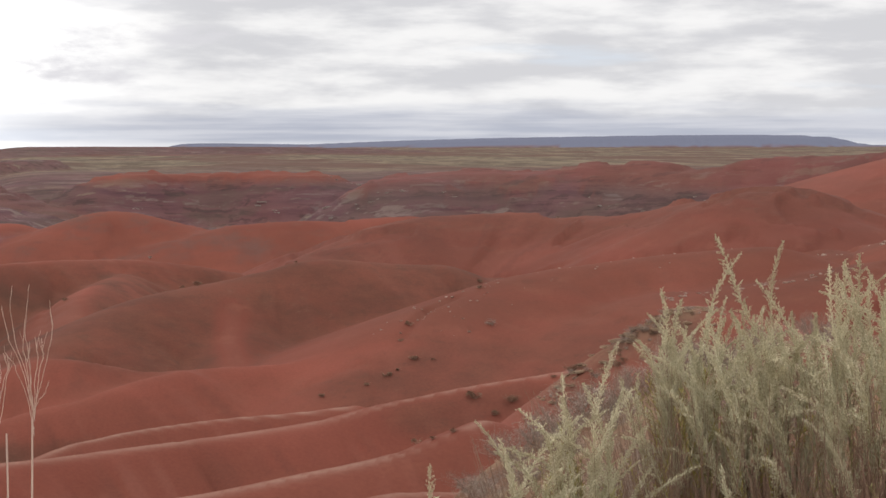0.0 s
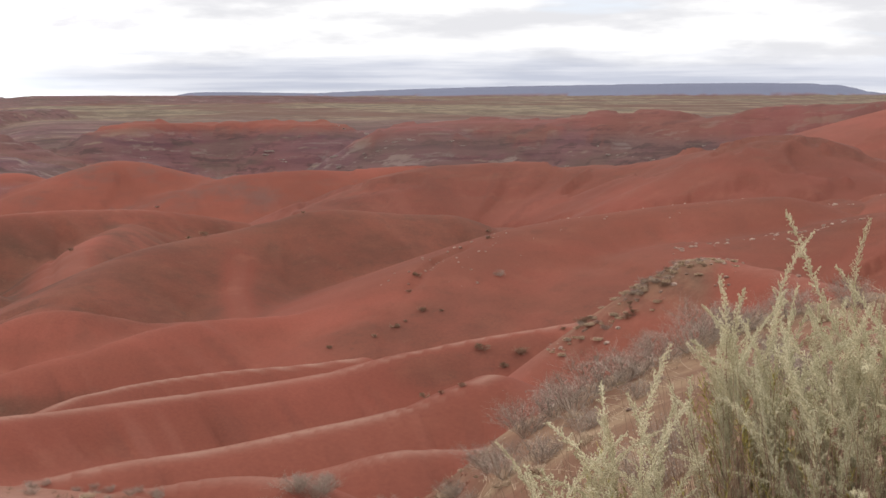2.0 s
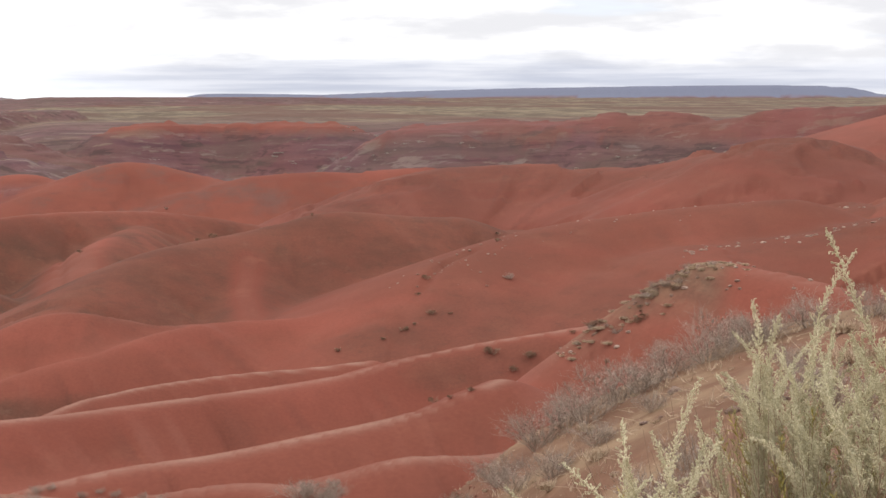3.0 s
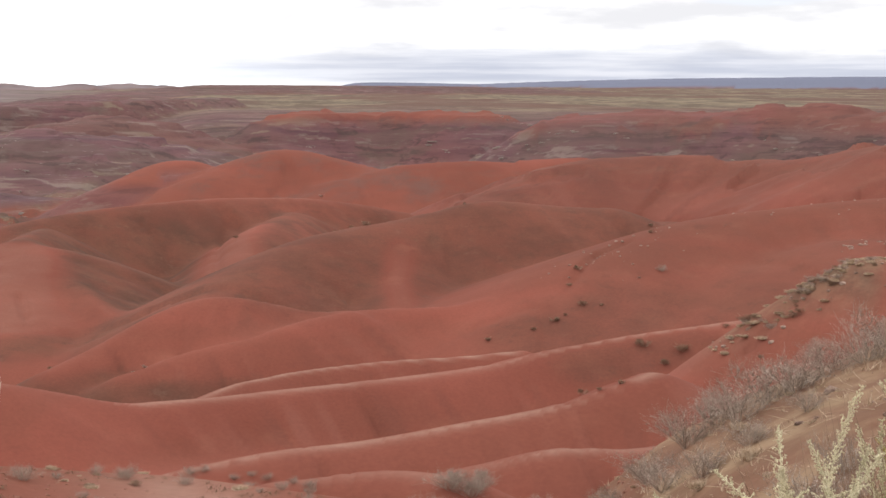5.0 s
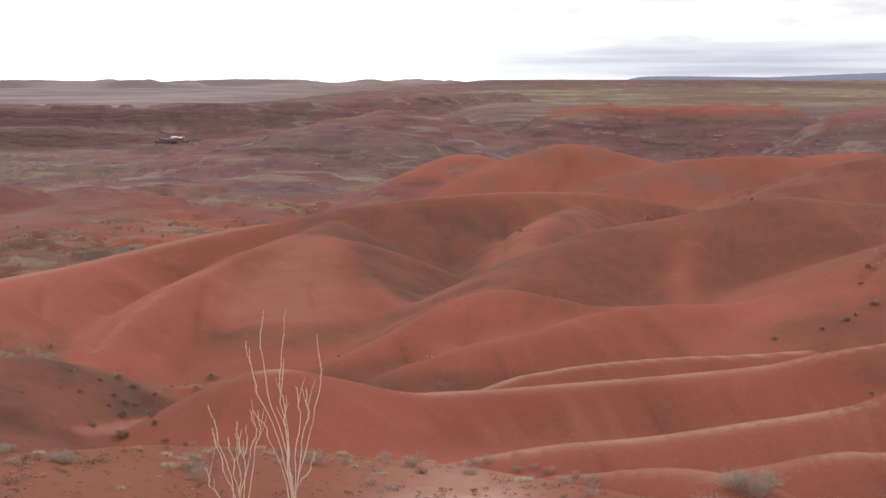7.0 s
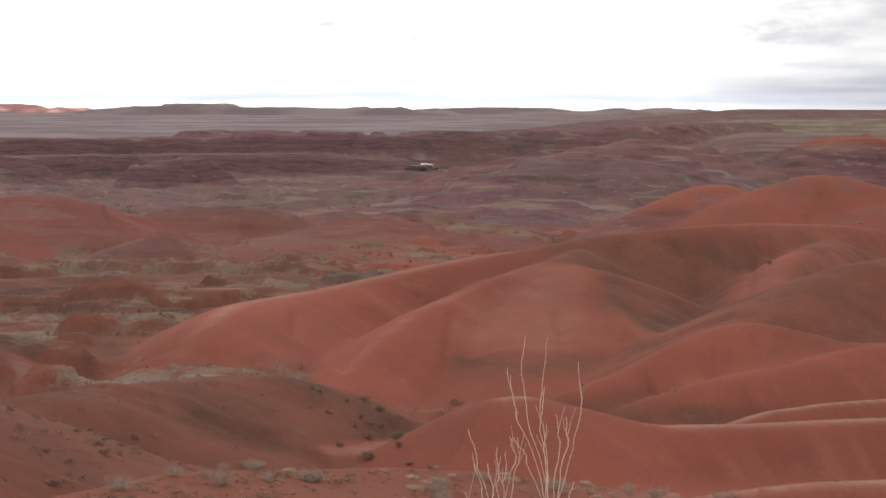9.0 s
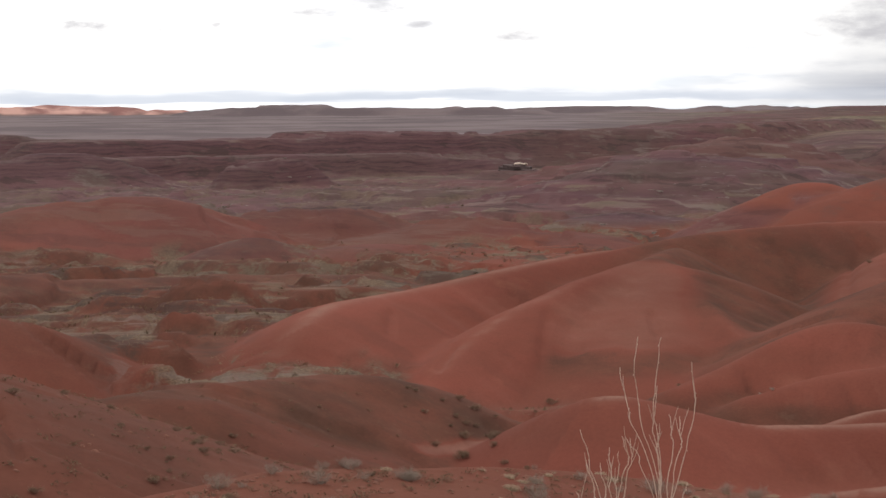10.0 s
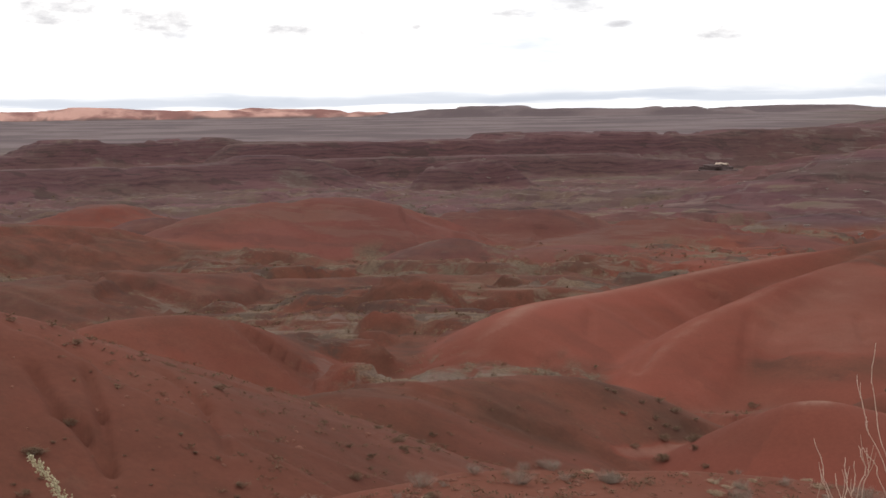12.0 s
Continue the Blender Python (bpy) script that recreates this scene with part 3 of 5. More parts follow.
GULLIES = [
    (0.22, 0.16, [(-18.5, 30.3), (-17.1, 29.0), (-16.4, 28.8), (-15.4, 27.9)]),
    (0.18, 0.14, [(-17.7, 31.2), (-16.5, 29.7), (-15.3, 27.9)]),
    (0.15, 0.15, [(-17.9, 35.3), (-16.2, 34.0), (-14.0, 30.5)]),
    (0.3, 0.35, [(-4.5, 117.0), (-3.8, 110.8)]),
    (0.3, 0.35, [(-16.9, 104.3), (-17.0, 98.5)]),
    (0.25, 0.35, [(-23.0, 112.5), (-21.8, 106.4)]),
    (0.25, 0.35, [(-11.7, 113.9), (-11.3, 104.8)]),
    (0.3, 0.4, [(14.3, 161), (12.6, 152), (11.9, 143.8), (11.0, 134), (10.6, 124)]),
    (0.3, 0.4, [(29.8, 95.1), (33.0, 99.6), (35.5, 101.4)]),
]
# soil of its own along a line: brown weathered crust (-) or worn clay (+), half its width, then the line
CRUSTS = [
    (-0.6, 8, [(-2, 153), (5, 151), (11, 154), (20, 160), (39, 168)]),
    (-0.95, 11, [(1, 132), (5, 128), (5, 142), (9, 146)]),
    (-0.55, 9, [(9, 105), (13.3, 111.7), (19, 114), (25.7, 117.6), (31, 119), (42, 124)]),
    (-0.65, 2.4, [(-9, 106.5), (-5.4, 104.4), (-2.0, 106.5), (2, 108)]),
    (0.2, 4.5, [(-5, 131), (-5.6, 120), (-6.2, 112)]),
    (0.12, 3.4, [(14.5, 152), (12.6, 143), (11.6, 132)]),
    (0.45, 0.5, [(-11.7, 63.9), (-10.1, 67.2)]),
    (-0.5, 3.5, [(26.4, 89.9), (29.9, 90), (33.6, 90.3), (37.2, 90.2)]),
    (-0.4, 1.6, [(23.6, 72.6), (26.2, 72.5), (29.2, 72.9)]),
    (0.05, 1.3, [(23.3, 117), (21.6, 110), (20.6, 104)]),
]
# grass-grown wash floors: half the width, then the line
WASHES = [(4.5, [(-71, 138), (-58, 130), (-48, 115), (-40, 102), (-35, 94), (-30, 90)]), (3, [(-35, 104), (-30, 96)]), (5, [(-90, 208), (-76, 222), (-60, 215)])]
LIP_TURN = [-60, -42, -34.4, -29.9, -26.8, -23.7, -20.7, -19.4, -18, -16.4, -14, -11.6, -7.5, -3.5, 2, 8, 16.5, 24.2, 30.6, 40]
LIP_FAR = [12, 12, 15, 16, 15.5, 15.5, 15.5, 16, 16.5, 17, 17.5, 19, 21.5, 24, 24, 21.5, 19, 17, 15, 13]
LIP_LOW = [0.1, -0.2, -0.25, -0.65, -0.95, -1.35, -1.85, -2.3, -2.7, -3.1, -3.28, -3.48, -3.9, -4.27, -4.0, -3.28, -2.73, -2.7, -2.4, -1.9]
FLOOR_FAR = [0, 30, 65, 100, 160, 260, 500, 1000, 2000, 3500, 5000]
FLOOR_LOW = [-11, -11, -13.6, -17.3, -19.5, -22.0, -22.6, -21.5, -17, -9, -5]


def smax(a, b, k):
    h = np.clip(0.5 + 0.5 * (a - b) / k, 0, 1)
    return b + (a - b) * h + k * h * (1 - h)


def lattice(x, y, seed):
    """Smooth value noise, -1 to 1."""
    xi, yi = np.floor(x), np.floor(y)
    u, v = x - xi, y - yi
    u, v = u * u * (3 - 2 * u), v * v * (3 - 2 * v)

    def h(i, j):
        s = np.sin(i * 127.1 + j * 311.7 + seed * 74.7) * 43758.5453
        return 2 * (s - np.floor(s)) - 1
    return (h(xi, yi) * (1 - u) + h(xi + 1, yi) * u) * (1 - v) + (h(xi, yi + 1) * (1 - u) + h(xi + 1, yi + 1) * u) * v


def fractal(x, y, scale, octaves, seed):
    out, amp, tot = 0, 1.0, 0.0
    for k in range(octaves):
        out = out + amp * lattice(x / scale + 17.3 * k, y / scale - 9.1 * k, seed + k)
        tot += amp
        amp, scale = amp * 0.5, scale * 0.5
    return out / tot


def crest_drop(x, y, slope, rounding, flat, line):
    """Height of a ridge at x, y, and the distance from its crest; rills run down its sides."""
    best, away, along = np.full(x.shape, -1e9), np.full(x.shape, 1e9), np.zeros(x.shape)
    run = 0.0
    for (ax, ay, az), (bx, by, bz) in zip(line, line[1:]):
        dx, dy = bx - ax, by - ay
        s = np.clip(((x - ax) * dx + (y - ay) * dy) / (dx * dx + dy * dy + 1e-9), 0, 1)
        d = np.hypot(x - ax - s * dx, y - ay - s * dy)
        e = np.maximum(d - flat, 0)
        h = az + s * (bz - az) - slope * (np.sqrt(e * e + rounding * rounding) - rounding)
        up = h > best
        best[up], away[up] = h[up], d[up]
        step = math.hypot(dx, dy)
        along[up] = (run + s * step)[up]
        run += step
    size = 1.2 + rounding
    channel = np.clip(1 - np.abs(lattice(along / (1.7 * size), away / 40, 23)) / 0.09, 0, 1)
    rill = 0.6 * lattice(along / size, away / (9 * size), 21) + 0.4 * lattice(along / (size * 0.37), away / (5 * size), 22)
    low = np.clip((away - flat) / (1.3 * rounding + 1.2), 0, 1)
    streak = low * (0.55 * lattice(along / (0.55 * size), away / (8 * size), 25) + 0.6 * lattice(along / (0.21 * size), away / (5 * size), 26))
    return streak, best + low * (0.10 * size * (rill - np.abs(rill)) - (0.15 if slope > 0.45 else 0.03) * min(size, 4.0) * channel), away


# crowns of weathered brown soil (-) or pale (+): worn clay and painted crest light
ROUGH = {"back_slope": 1.2, "back_slope_low": 1.5, "red_hill_a": 1.2, "red_hill_b": 1.6, "red_hill_c": 1.5, "red_hill_d": 1.5, "red_hill_e": 0.8, "red_hill_f": 1.2, "red_hill_g": 0.8, "red_hill_h": 1.4, "plain_mound": 0.5, "plain_mound_low": 0.8, "plain_mound_grey": 0.9, "red_slope": 1.6, "mesa_mid": 1.3, "hump_zero": 0.7, "hump_one": 0.6, "hump_two": 0.7,
         "banded_wall": 2.0, "right_wall": 1.5, "mesa_front": 1.3, "mesa_long": 1.3, "mesa_back": 1.2, "purple_hill": 1.8, "bank_a": 0.7, "bank_b": 0.5, "bank_c": 0.8, "bank_d": 0.7, "wash_floor": 0.5, "butte_skirt": 1.0, "hump_three": 1.5, "right_slope_low": 0.6,
         "right_slope_near": 0.4, "rock_knoll": 0.5, "left_slope": 0.35, "lip_low": 0.1, "wash_dome": 0.45}
CROWN = {"dome": -0.6, "left_hill": 0.5, "left_hill_spur": 0.25, "dome_spur": 0.0, "notch_knob": 0.2, "red_hill_b": -0.3, "red_hill_d": -0.25, "red_hill_f": -0.25, "left_red_dome": -0.4, "red_hill_c": -0.5, "red_hill_e": -0.9, "red_hill_g": -0.8, "plain_mound": -0.8, "plain_mound_low": -0.9, "plain_mound_grey": -0.9, "wash_dome": -0.9, "wash_floor": -0.3, "left_slope": -0.35, "back_slope": -0.8, "back_slope_low": -0.7,
         "lip_one": 0.7, "lip_two": 0.7, "main_ridge": 0.7, "main_back": 0.9, "second_ridge": 0.6, "hump_three": -0.4, "left_hill_front": 0.25, "second_rise": -0.3, "lip_low": 0.4, "rock_knoll": 0.3, "right_slope_low": -0.5,
         "right_slope_near": -0.4, "second_front": 0.1, "tan_hill": 1.0, "pale_flat": 1.1, "bank_a": -0.2, "bank_c": -0.4, "bank_d": -0.5, "bank_e": -0.9}
BRIGHT = {"hump_zero", "hump_one", "hump_two", "red_hill_a"}
WALLS = {"banded_wall", "right_wall"}
DUSTY = {"red_hill_a": 0.15, "red_hill_b": 0.3, "red_hill_c": 0.4, "red_hill_d": 0.35, "red_hill_e": 0.4, "red_hill_f": 0.35, "red_hill_g": 0.45, "red_hill_h": 0.1, "back_slope": 0.05, "back_slope_low": 0.1, "red_slope": 0.8, "purple_hill": 1.0, "plain_mound": 0.6, "hump_three": 0.1, "tan_hill": 0.1}
# haze of distance, painted as blue on these far mesas
HAZE_BLUE = {"blue_mesa", "pale_mesa"}
# a patch of sun, painted as pale pink on the leftmost far mesa
SUNLIT_PINK = {"far_mesa_a"}
# the same haze, painted mauve-grey
HAZE_GREY = {"far_mesa_b", "far_mesa_c"}
MAUVE = {"mesa_front", "mesa_mid", "mesa_low", "plain_mound_low", "plain_mound_grey", "mesa_long", "mesa_back", "butte", "butte_skirt", "red_slope", "purple_hill", "far_rise"}


def step01(a, lo, hi):
    t = np.clip((a - lo) / (hi - lo), 0, 1)
    return t * t * (3 - 2 * t)


def ground_height(x, y, soils=False):
    """The height of the ground and, if asked for, the kinds of soil on it."""
    x, y = np.asarray(x, float), np.asarray(y, float)
    r, turn = np.hypot(x, y), np.degrees(np.arctan2(-x, y))
    lumps = fractal(x, y, 60, 5, 3)
    z = np.interp(r, FLOOR_FAR, FLOOR_LOW) + 0.0042 * np.minimum(r, 400) * lumps
    # cut banks of the dry washes
    cut = step01(fractal(x, y, 20, 5, 5), 0.0, 0.15) * step01(r, 85, 120) * (1 - step01(r, 420, 520))
    z = z + 1.5 * cut
    # low broken ledges on the wash floors
    z = z + (0.5 * step01(fractal(x, y, 8, 4, 15), 0.0, 0.10) + 0.4 * step01(fractal(x, y, 4, 3, 16), 0.1, 0.25)) * step01(r, 66, 80) * (1 - step01(r, 520, 600))
    z = z + step01(turn, 8, 13) * np.interp(r, [70, 95, 160, 260], [0, 2.4, 1.7, 0])
    # the higher grass plateau to the right
    upland = step01(1 - turn, 0, 6) * step01(r, 480, 680)
    z = z + upland * (13 + 0.0017 * np.maximum(r - 700, 0) - np.interp(r, [1000, 2000, 3500, 5000], [0, 4.1, 11.6, 15]))
    hill = np.zeros(x.shape)
    brown = step01(turn, 7, 12) * np.maximum(step01(r, 84, 105) * (1 - step01(r, 230, 290)), 0.6 * (1 - step01(r, 62, 75)))
    crown, bright, mauve = -0.75 * brown, np.zeros(x.shape), np.maximum(step01(r, 290, 360) * step01(turn, -34, -28), step01(r, 300, 370) * step01(turn, 0, 6)) * (1 - step01(r, 700, 1050))
    streak = np.zeros(x.shape)
    # the far plain at the left starts with haze grey painted on
    blue, sunlit_pink, cliff, knoll, haze_grey = np.zeros(x.shape), np.zeros(x.shape), np.zeros(x.shape), np.zeros(x.shape), step01(r, 680, 1300) * step01(turn, -4, 6)
    small = fractal(x, y, 5, 4, 45)
    rough = fractal(x, y, 24, 6, 41) + 0.6 * step01(fractal(x, y, 14, 5, 43), 0.0, 0.06)
    for name, slope, rounding, flat, line in RIDGES:
        reach = 40 / slope + flat
        near = ((x > line[:, 0].min() - reach) & (x < line[:, 0].max() + reach) & (y > line[:, 1].min() - reach) & (y < line[:, 1].max() + reach))
        if near.any():
            k = min(0.25 + 0.004 * np.hypot(*line[0, :2]), 2.0)
            lines, h, away = crest_drop(x[near], y[near], slope, rounding, flat, line)
            if name in ROUGH:
                h = h + ROUGH[name] * (rough[near] - 0.15 + 0.22 * small[near])
            if name.startswith("bank"):
                # crumbling cut banks
                bed = (h + 0.9 * fractal(x[near], y[near], 3.2, 4, 49)) / 0.7
                h = 0.7 * (np.floor(bed) + step01(bed - np.floor(bed), 0.3, 1.0)) - 0.3
            if name in ("left_slope", "wash_dome"):
                h = h + 0.22 * fractal(x[near], y[near], 3.0, 5, 47) - 0.1
            if name in MAUVE or name == "banded_wall":
                # hard beds stand out as ledges
                bed = h / 2.4 + 0.35 * lumps[near]
                h = 0.35 * h + 0.65 * 2.4 * (np.floor(bed) + step01(bed - np.floor(bed), 0.45, 1.0) - 0.35 * lumps[near])
            if name in WALLS:
                # fluted faces
                h = h - 1.3 * np.abs(fractal(x[near] * 1.6, y[near] * 0.5, 9, 3, 57)) * step01(away, flat, flat + 4)
            if name.startswith("far_mesa"):
                h = h + 7 * step01(fractal(x[near], y[near], 170, 4, 51), -0.1, 0.15) + 5 * fractal(x[near], y[near], 80, 3, 53) - 4.5
            w = step01(h - z[near], -k, k)
            z[near] = smax(z[near], h, k)
            if soils:
                hill[near] = hill[near] * (1 - w) + w * (0.85 if name.startswith("back_slope") else 0.0 if name == "wash_floor" else 1.0)
                wide = flat + (2.2 * rounding + 1.0 if CROWN.get(name, 0) < 0 else 0.22 * rounding + 0.12)
                wide = wide * (2.5 if name == "wash_dome" else 1.0)
                c = CROWN.get(name, 0.0) * np.exp(-(away / wide) ** 2)
                if name in ("back_slope", "back_slope_low", "left_slope", "wash_floor") or name.startswith("bank"):
                    c = np.minimum(c, -0.7 * brown[near])
                streak[near] = streak[near] * (1 - w) + w * lines * (1.0 if slope > 0.4 else 0.6)
                if name in ("second_front", "second_ridge"):
                    # a grey-brown bed at the foot of these hills
                    c = np.minimum(c, -0.65 * (1 - step01(z[near] + 0.4 * small[near], -14.6, -13.8)) * step01(turn[near], -8, -5))
                crown[near] = crown[near] * (1 - w) + c * w
                cap = step01(z[near] + 4 * rough[near] * (name == "right_wall"), -10.5, -8.0 if name == "banded_wall" else -6.0) if name in WALLS else 0.0
                bright[near] = bright[near] * (1 - w) + ((name in BRIGHT) + (0.4 if name == "banded_wall" else 0.1) * cap) * w
                mauve[near] = mauve[near] * (1 - w) + (DUSTY.get(name, float(name in MAUVE)) + (name in WALLS) * (1 - cap * (0.85 if name == "banded_wall" else 0.5))) * w
                if name == "hump_zero":
                    # only the crown of this one is bright clay
                    skirt = 0.55 * w * step01(away, 4, 9)
                    bright[near], mauve[near] = bright[near] * (1 - skirt), np.maximum(mauve[near], skirt)
                blue[near] = blue[near] * (1 - w) + (name in HAZE_BLUE) * w
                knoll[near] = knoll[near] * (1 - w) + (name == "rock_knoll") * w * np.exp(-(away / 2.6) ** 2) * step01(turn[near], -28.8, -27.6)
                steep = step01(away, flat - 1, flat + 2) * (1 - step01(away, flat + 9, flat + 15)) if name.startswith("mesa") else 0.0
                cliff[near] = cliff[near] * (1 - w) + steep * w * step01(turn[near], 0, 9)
                haze_grey[near] = haze_grey[near] * (1 - w) + (name in HAZE_GREY) * w
                sunlit_pink[near] = sunlit_pink[near] * (1 - w) + (name in SUNLIT_PINK) * w
    for kind, wide, line in CRUSTS if soils else []:
        away = np.full(x.shape, 1e9)
        px, py = x + 0.22 * wide * small, y + 0.4 * wide * rough
        for (ax, ay), (bx, by) in zip(line, line[1:]):
            s = np.clip(((px - ax) * (bx - ax) + (py - ay) * (by - ay)) / ((bx - ax) ** 2 + (by - ay) ** 2), 0, 1)
            away = np.minimum(away, np.hypot(px - ax - s * (bx - ax), py - ay - s * (by - ay)))
        w = np.exp(-(away / wide) ** 4) * step01(hill, 0.3, 0.8)
        crown = crown * (1 - w) + kind * w
    meadow = np.zeros(x.shape)
    for wide, line in WASHES if soils else []:
        px, py = x + 0.3 * wide * small, y + 0.5 * wide * rough
        for (ax, ay), (bx, by) in zip(line, line[1:]):
            s = np.clip(((px - ax) * (bx - ax) + (py - ay) * (by - ay)) / ((bx - ax) ** 2 + (by - ay) ** 2), 0, 1)
            meadow = np.maximum(meadow, np.exp(-(np.hypot(px - ax - s * (bx - ax), py - ay - s * (by - ay)) / wide) ** 4))
    # narrow gullies cut by the rain
    for deep, wide, line in GULLIES:
        for (ax, ay), (bx, by) in zip(line, line[1:]):
            near = (np.abs(x - (ax + bx) / 2) < 8 + abs(bx - ax)) & (np.abs(y - (ay + by) / 2) < 8 + abs(by - ay))
            if near.any():
                px, py = x[near] + 0.35 * wide * small[near], y[near] + 0.7 * wide * small[near]
                s = np.clip(((px - ax) * (bx - ax) + (py - ay) * (by - ay)) / ((bx - ax) ** 2 + (by - ay) ** 2), 0, 1)
                d = np.hypot(px - ax - s * (bx - ax), py - ay - s * (by - ay))
                z[near] -= deep * np.exp(-(d / wide) ** 2)
    # the rim on which the viewer stands and the bench below it
    far, low = np.interp(turn, LIP_TURN, LIP_FAR), np.interp(turn, LIP_TURN, LIP_LOW)
    back = np.clip((np.abs(turn) - 60) / 30, 0, 1)
    far, low = far + 60 * back, low * (1 - back)
    u = r / far
    rim = low * np.interp(u, [0, 0.2, 0.45, 0.62, 1], [0, 0.1, 0.6, 0.82, 1]) - 0.6 * (np.sqrt(np.maximum(u - 1, 0) ** 2 * far * far + 1) - 1)
    rim = rim + 0.05 * fractal(x, y, 2.5, 6, 9) + 0.10 * step01(-turn, 12, 20) * fractal(x, y, 1.6, 5, 19)
    bench = step01(rim - z, -0.3, 0.3)
    z = smax(z, rim, 0.3)
    if not soils:
        return z
    hill = np.maximum(hill, bench)
    path = 1.5 * np.exp(-((turn + 3.6) / 2.8) ** 2 - ((u - 0.88) / 0.12) ** 2) + 0.8 * np.exp(-((turn + 13) / 3.5) ** 2 - ((u - 0.8) / 0.1) ** 2)
    crown = crown * (1 - bench) + bench * path
    tan = np.maximum(bench * step01(-turn, 13, 21) * step01(r, 4, 7) * (1 - back), knoll * (1 - bench))
    return z, {"cliff": cliff, "tan": tan, "streak": streak * (1 - bench), "haze_grey": haze_grey, "blue": blue, "sunlit_pink": sunlit_pink, "crown": crown, "bright": bright * (1 - bench), "mauve": mauve * (1 - bench), "bench": bench,
               "grass": np.maximum(meadow * (1 - bench), np.maximum((1 - hill) * (1 - upland) * np.maximum(step01(turn, 2, 5), step01(r, 170, 200)) * (1 - 0.4 * step01(r, 270, 350)) * (1 - step01(r, 620, 800)), knoll * (1 - bench))), "hill": hill, "upland": np.maximum(0.3 * knoll * (1 - bench), np.maximum(upland * step01(r, 540, 900) * (1 - hill * 0.8), step01(r, 640, 900) * (1 - hill)) * (1 - blue))}


def build_ground():
    turns = np.concatenate([np.arange(-42, 36, 0.12), np.arange(36, 318, 4)])
    rings = [0.0]
    r = 1.2
    while r < 4900:
        rings.append(r)
        r *= 1.0065
    rings = np.array(rings)
    a, rr = np.meshgrid(np.radians(turns), rings)
    x, y = -np.sin(a) * rr, np.cos(a) * rr
    z, soils = ground_height(x.ravel(), y.ravel(), True)
    co = np.stack([x.ravel(), y.ravel(), z], 1)
    nt, nr = len(turns), len(rings)
    i, j = np.meshgrid(np.arange(nr - 1), np.arange(nt), indexing="ij")
    j2 = (j + 1) % nt
    quads = np.stack([i * nt + j, (i + 1) * nt + j, (i + 1) * nt + j2, i * nt + j2], -1).reshape(-1, 4)[:, ::-1]
    me = bpy.data.meshes.new("ground")
    me.vertices.add(len(co))
    me.vertices.foreach_set("co", co.ravel())
    me.loops.add(quads.size)
    me.loops.foreach_set("vertex_index", quads.ravel())
    me.polygons.add(len(quads))
    me.polygons.foreach_set("loop_start", np.arange(0, quads.size, 4))
    me.polygons.foreach_set("use_smooth", np.ones(len(quads), bool))
    me.update()
    me.validate()
    del soils["hill"]
    for name, values in soils.items():
        me.attributes.new(name, "FLOAT", "POINT").data.foreach_set("value", values)
    me.materials.append(SOIL)
    return tagged(new("ground", me), "eroded red clay badland ground with rounded ridges", "ground", kind="structure")


build_ground()


# ---- plants and stones ----
def gh(x, y):
    return float(ground_height(np.array([x]), np.array([y]))[0])


def heights(pts):
    a = np.array(pts, float)
    return ground_height(a[:, 0], a[:, 1])


def part(name, data, mat, parent, label=""):
    """Links mesh data (or a (vertices, faces) pair) as one mesh object under a thing or a part."""
    if isinstance(data, tuple):
        me = bpy.data.meshes.new(name)
        me.from_pydata(*data)
        me.update()
        me.materials.append(mat)
        data = me
    ob = new(name, data)
    ob.parent = parent
    return tagged(ob, label) if label else ob


def mesh_of(name, shape, mat, smooth=False):
    me = bpy.data.meshes.new(name)
    me.from_pydata(shape.v, [], shape.f)
    if smooth:
        me.polygons.foreach_set("use_smooth", [True] * len(me.polygons))
    me.update()
    me.materials.append(mat)
    return me


class Shape:
    """Collects tubes, leaves and buds into one mesh."""

    def __init__(self):
        self.v, self.f = [], []

    def tube(self, pts, r0, r1, sides=3):
        base, n = len(self.v), len(pts)
        for k, p in enumerate(pts):
            d = (pts[min(k + 1, n - 1)] - pts[max(k - 1, 0)]).normalized()
            a = d.orthogonal().normalized()
            b = d.cross(a)
            r = r0 + (r1 - r0) * k / (n - 1)
            for s in range(sides):
                w = 2 * math.pi * s / sides
                self.v.append(tuple(p + r * (math.cos(w) * a + math.sin(w) * b)))
        for k in range(n - 1):
            for s in range(sides):
                i, j = base + k * sides + s, base + k * sides + (s + 1) % sides
                self.f.append((i, j, j + sides, i + sides))

    def leaf(self, p, d, up, length, width):
        """A folded leaf: two faces along a sunken midrib."""
        side = d.cross(up)
        side = side.normalized() if side.length > 1e-6 else d.orthogonal().normalized()
        lift = side.cross(d).normalized()
        b = len(self.v)
        mid = p + d * length * 0.5
        for q in (p, mid + side * width * 0.5 + lift * width * 0.25, p + d * length, mid - side * width * 0.5 + lift * width * 0.25, mid):
            self.v.append(tuple(q))
        self.f += [(b, b + 1, b + 4), (b + 1, b + 2, b + 4), (b + 2, b + 3, b + 4), (b + 3, b, b + 4)]

    def bud(self, p, d, r, stretch=1.5):
        a = d.orthogonal().normalized()
        c = d.cross(a)
        b = len(self.v)
        for q in (p - d * r * stretch, p + a * r, p + c * r, p - a * r, p - c * r, p + d * r * stretch):
            self.v.append(tuple(q))
        for k in range(4):
            i, j = b + 1 + k, b + 1 + (k + 1) % 4
            self.f += [(b, j, i), (b + 5, i, j)]


def rand_dir(rng, up=0.0):
    w, z = rng.uniform(0, 2 * math.pi), rng.uniform(-1, 1)
    s = math.sqrt(1 - z * z)
    return Vector((s * math.cos(w), s * math.sin(w), z + up)).normalized()


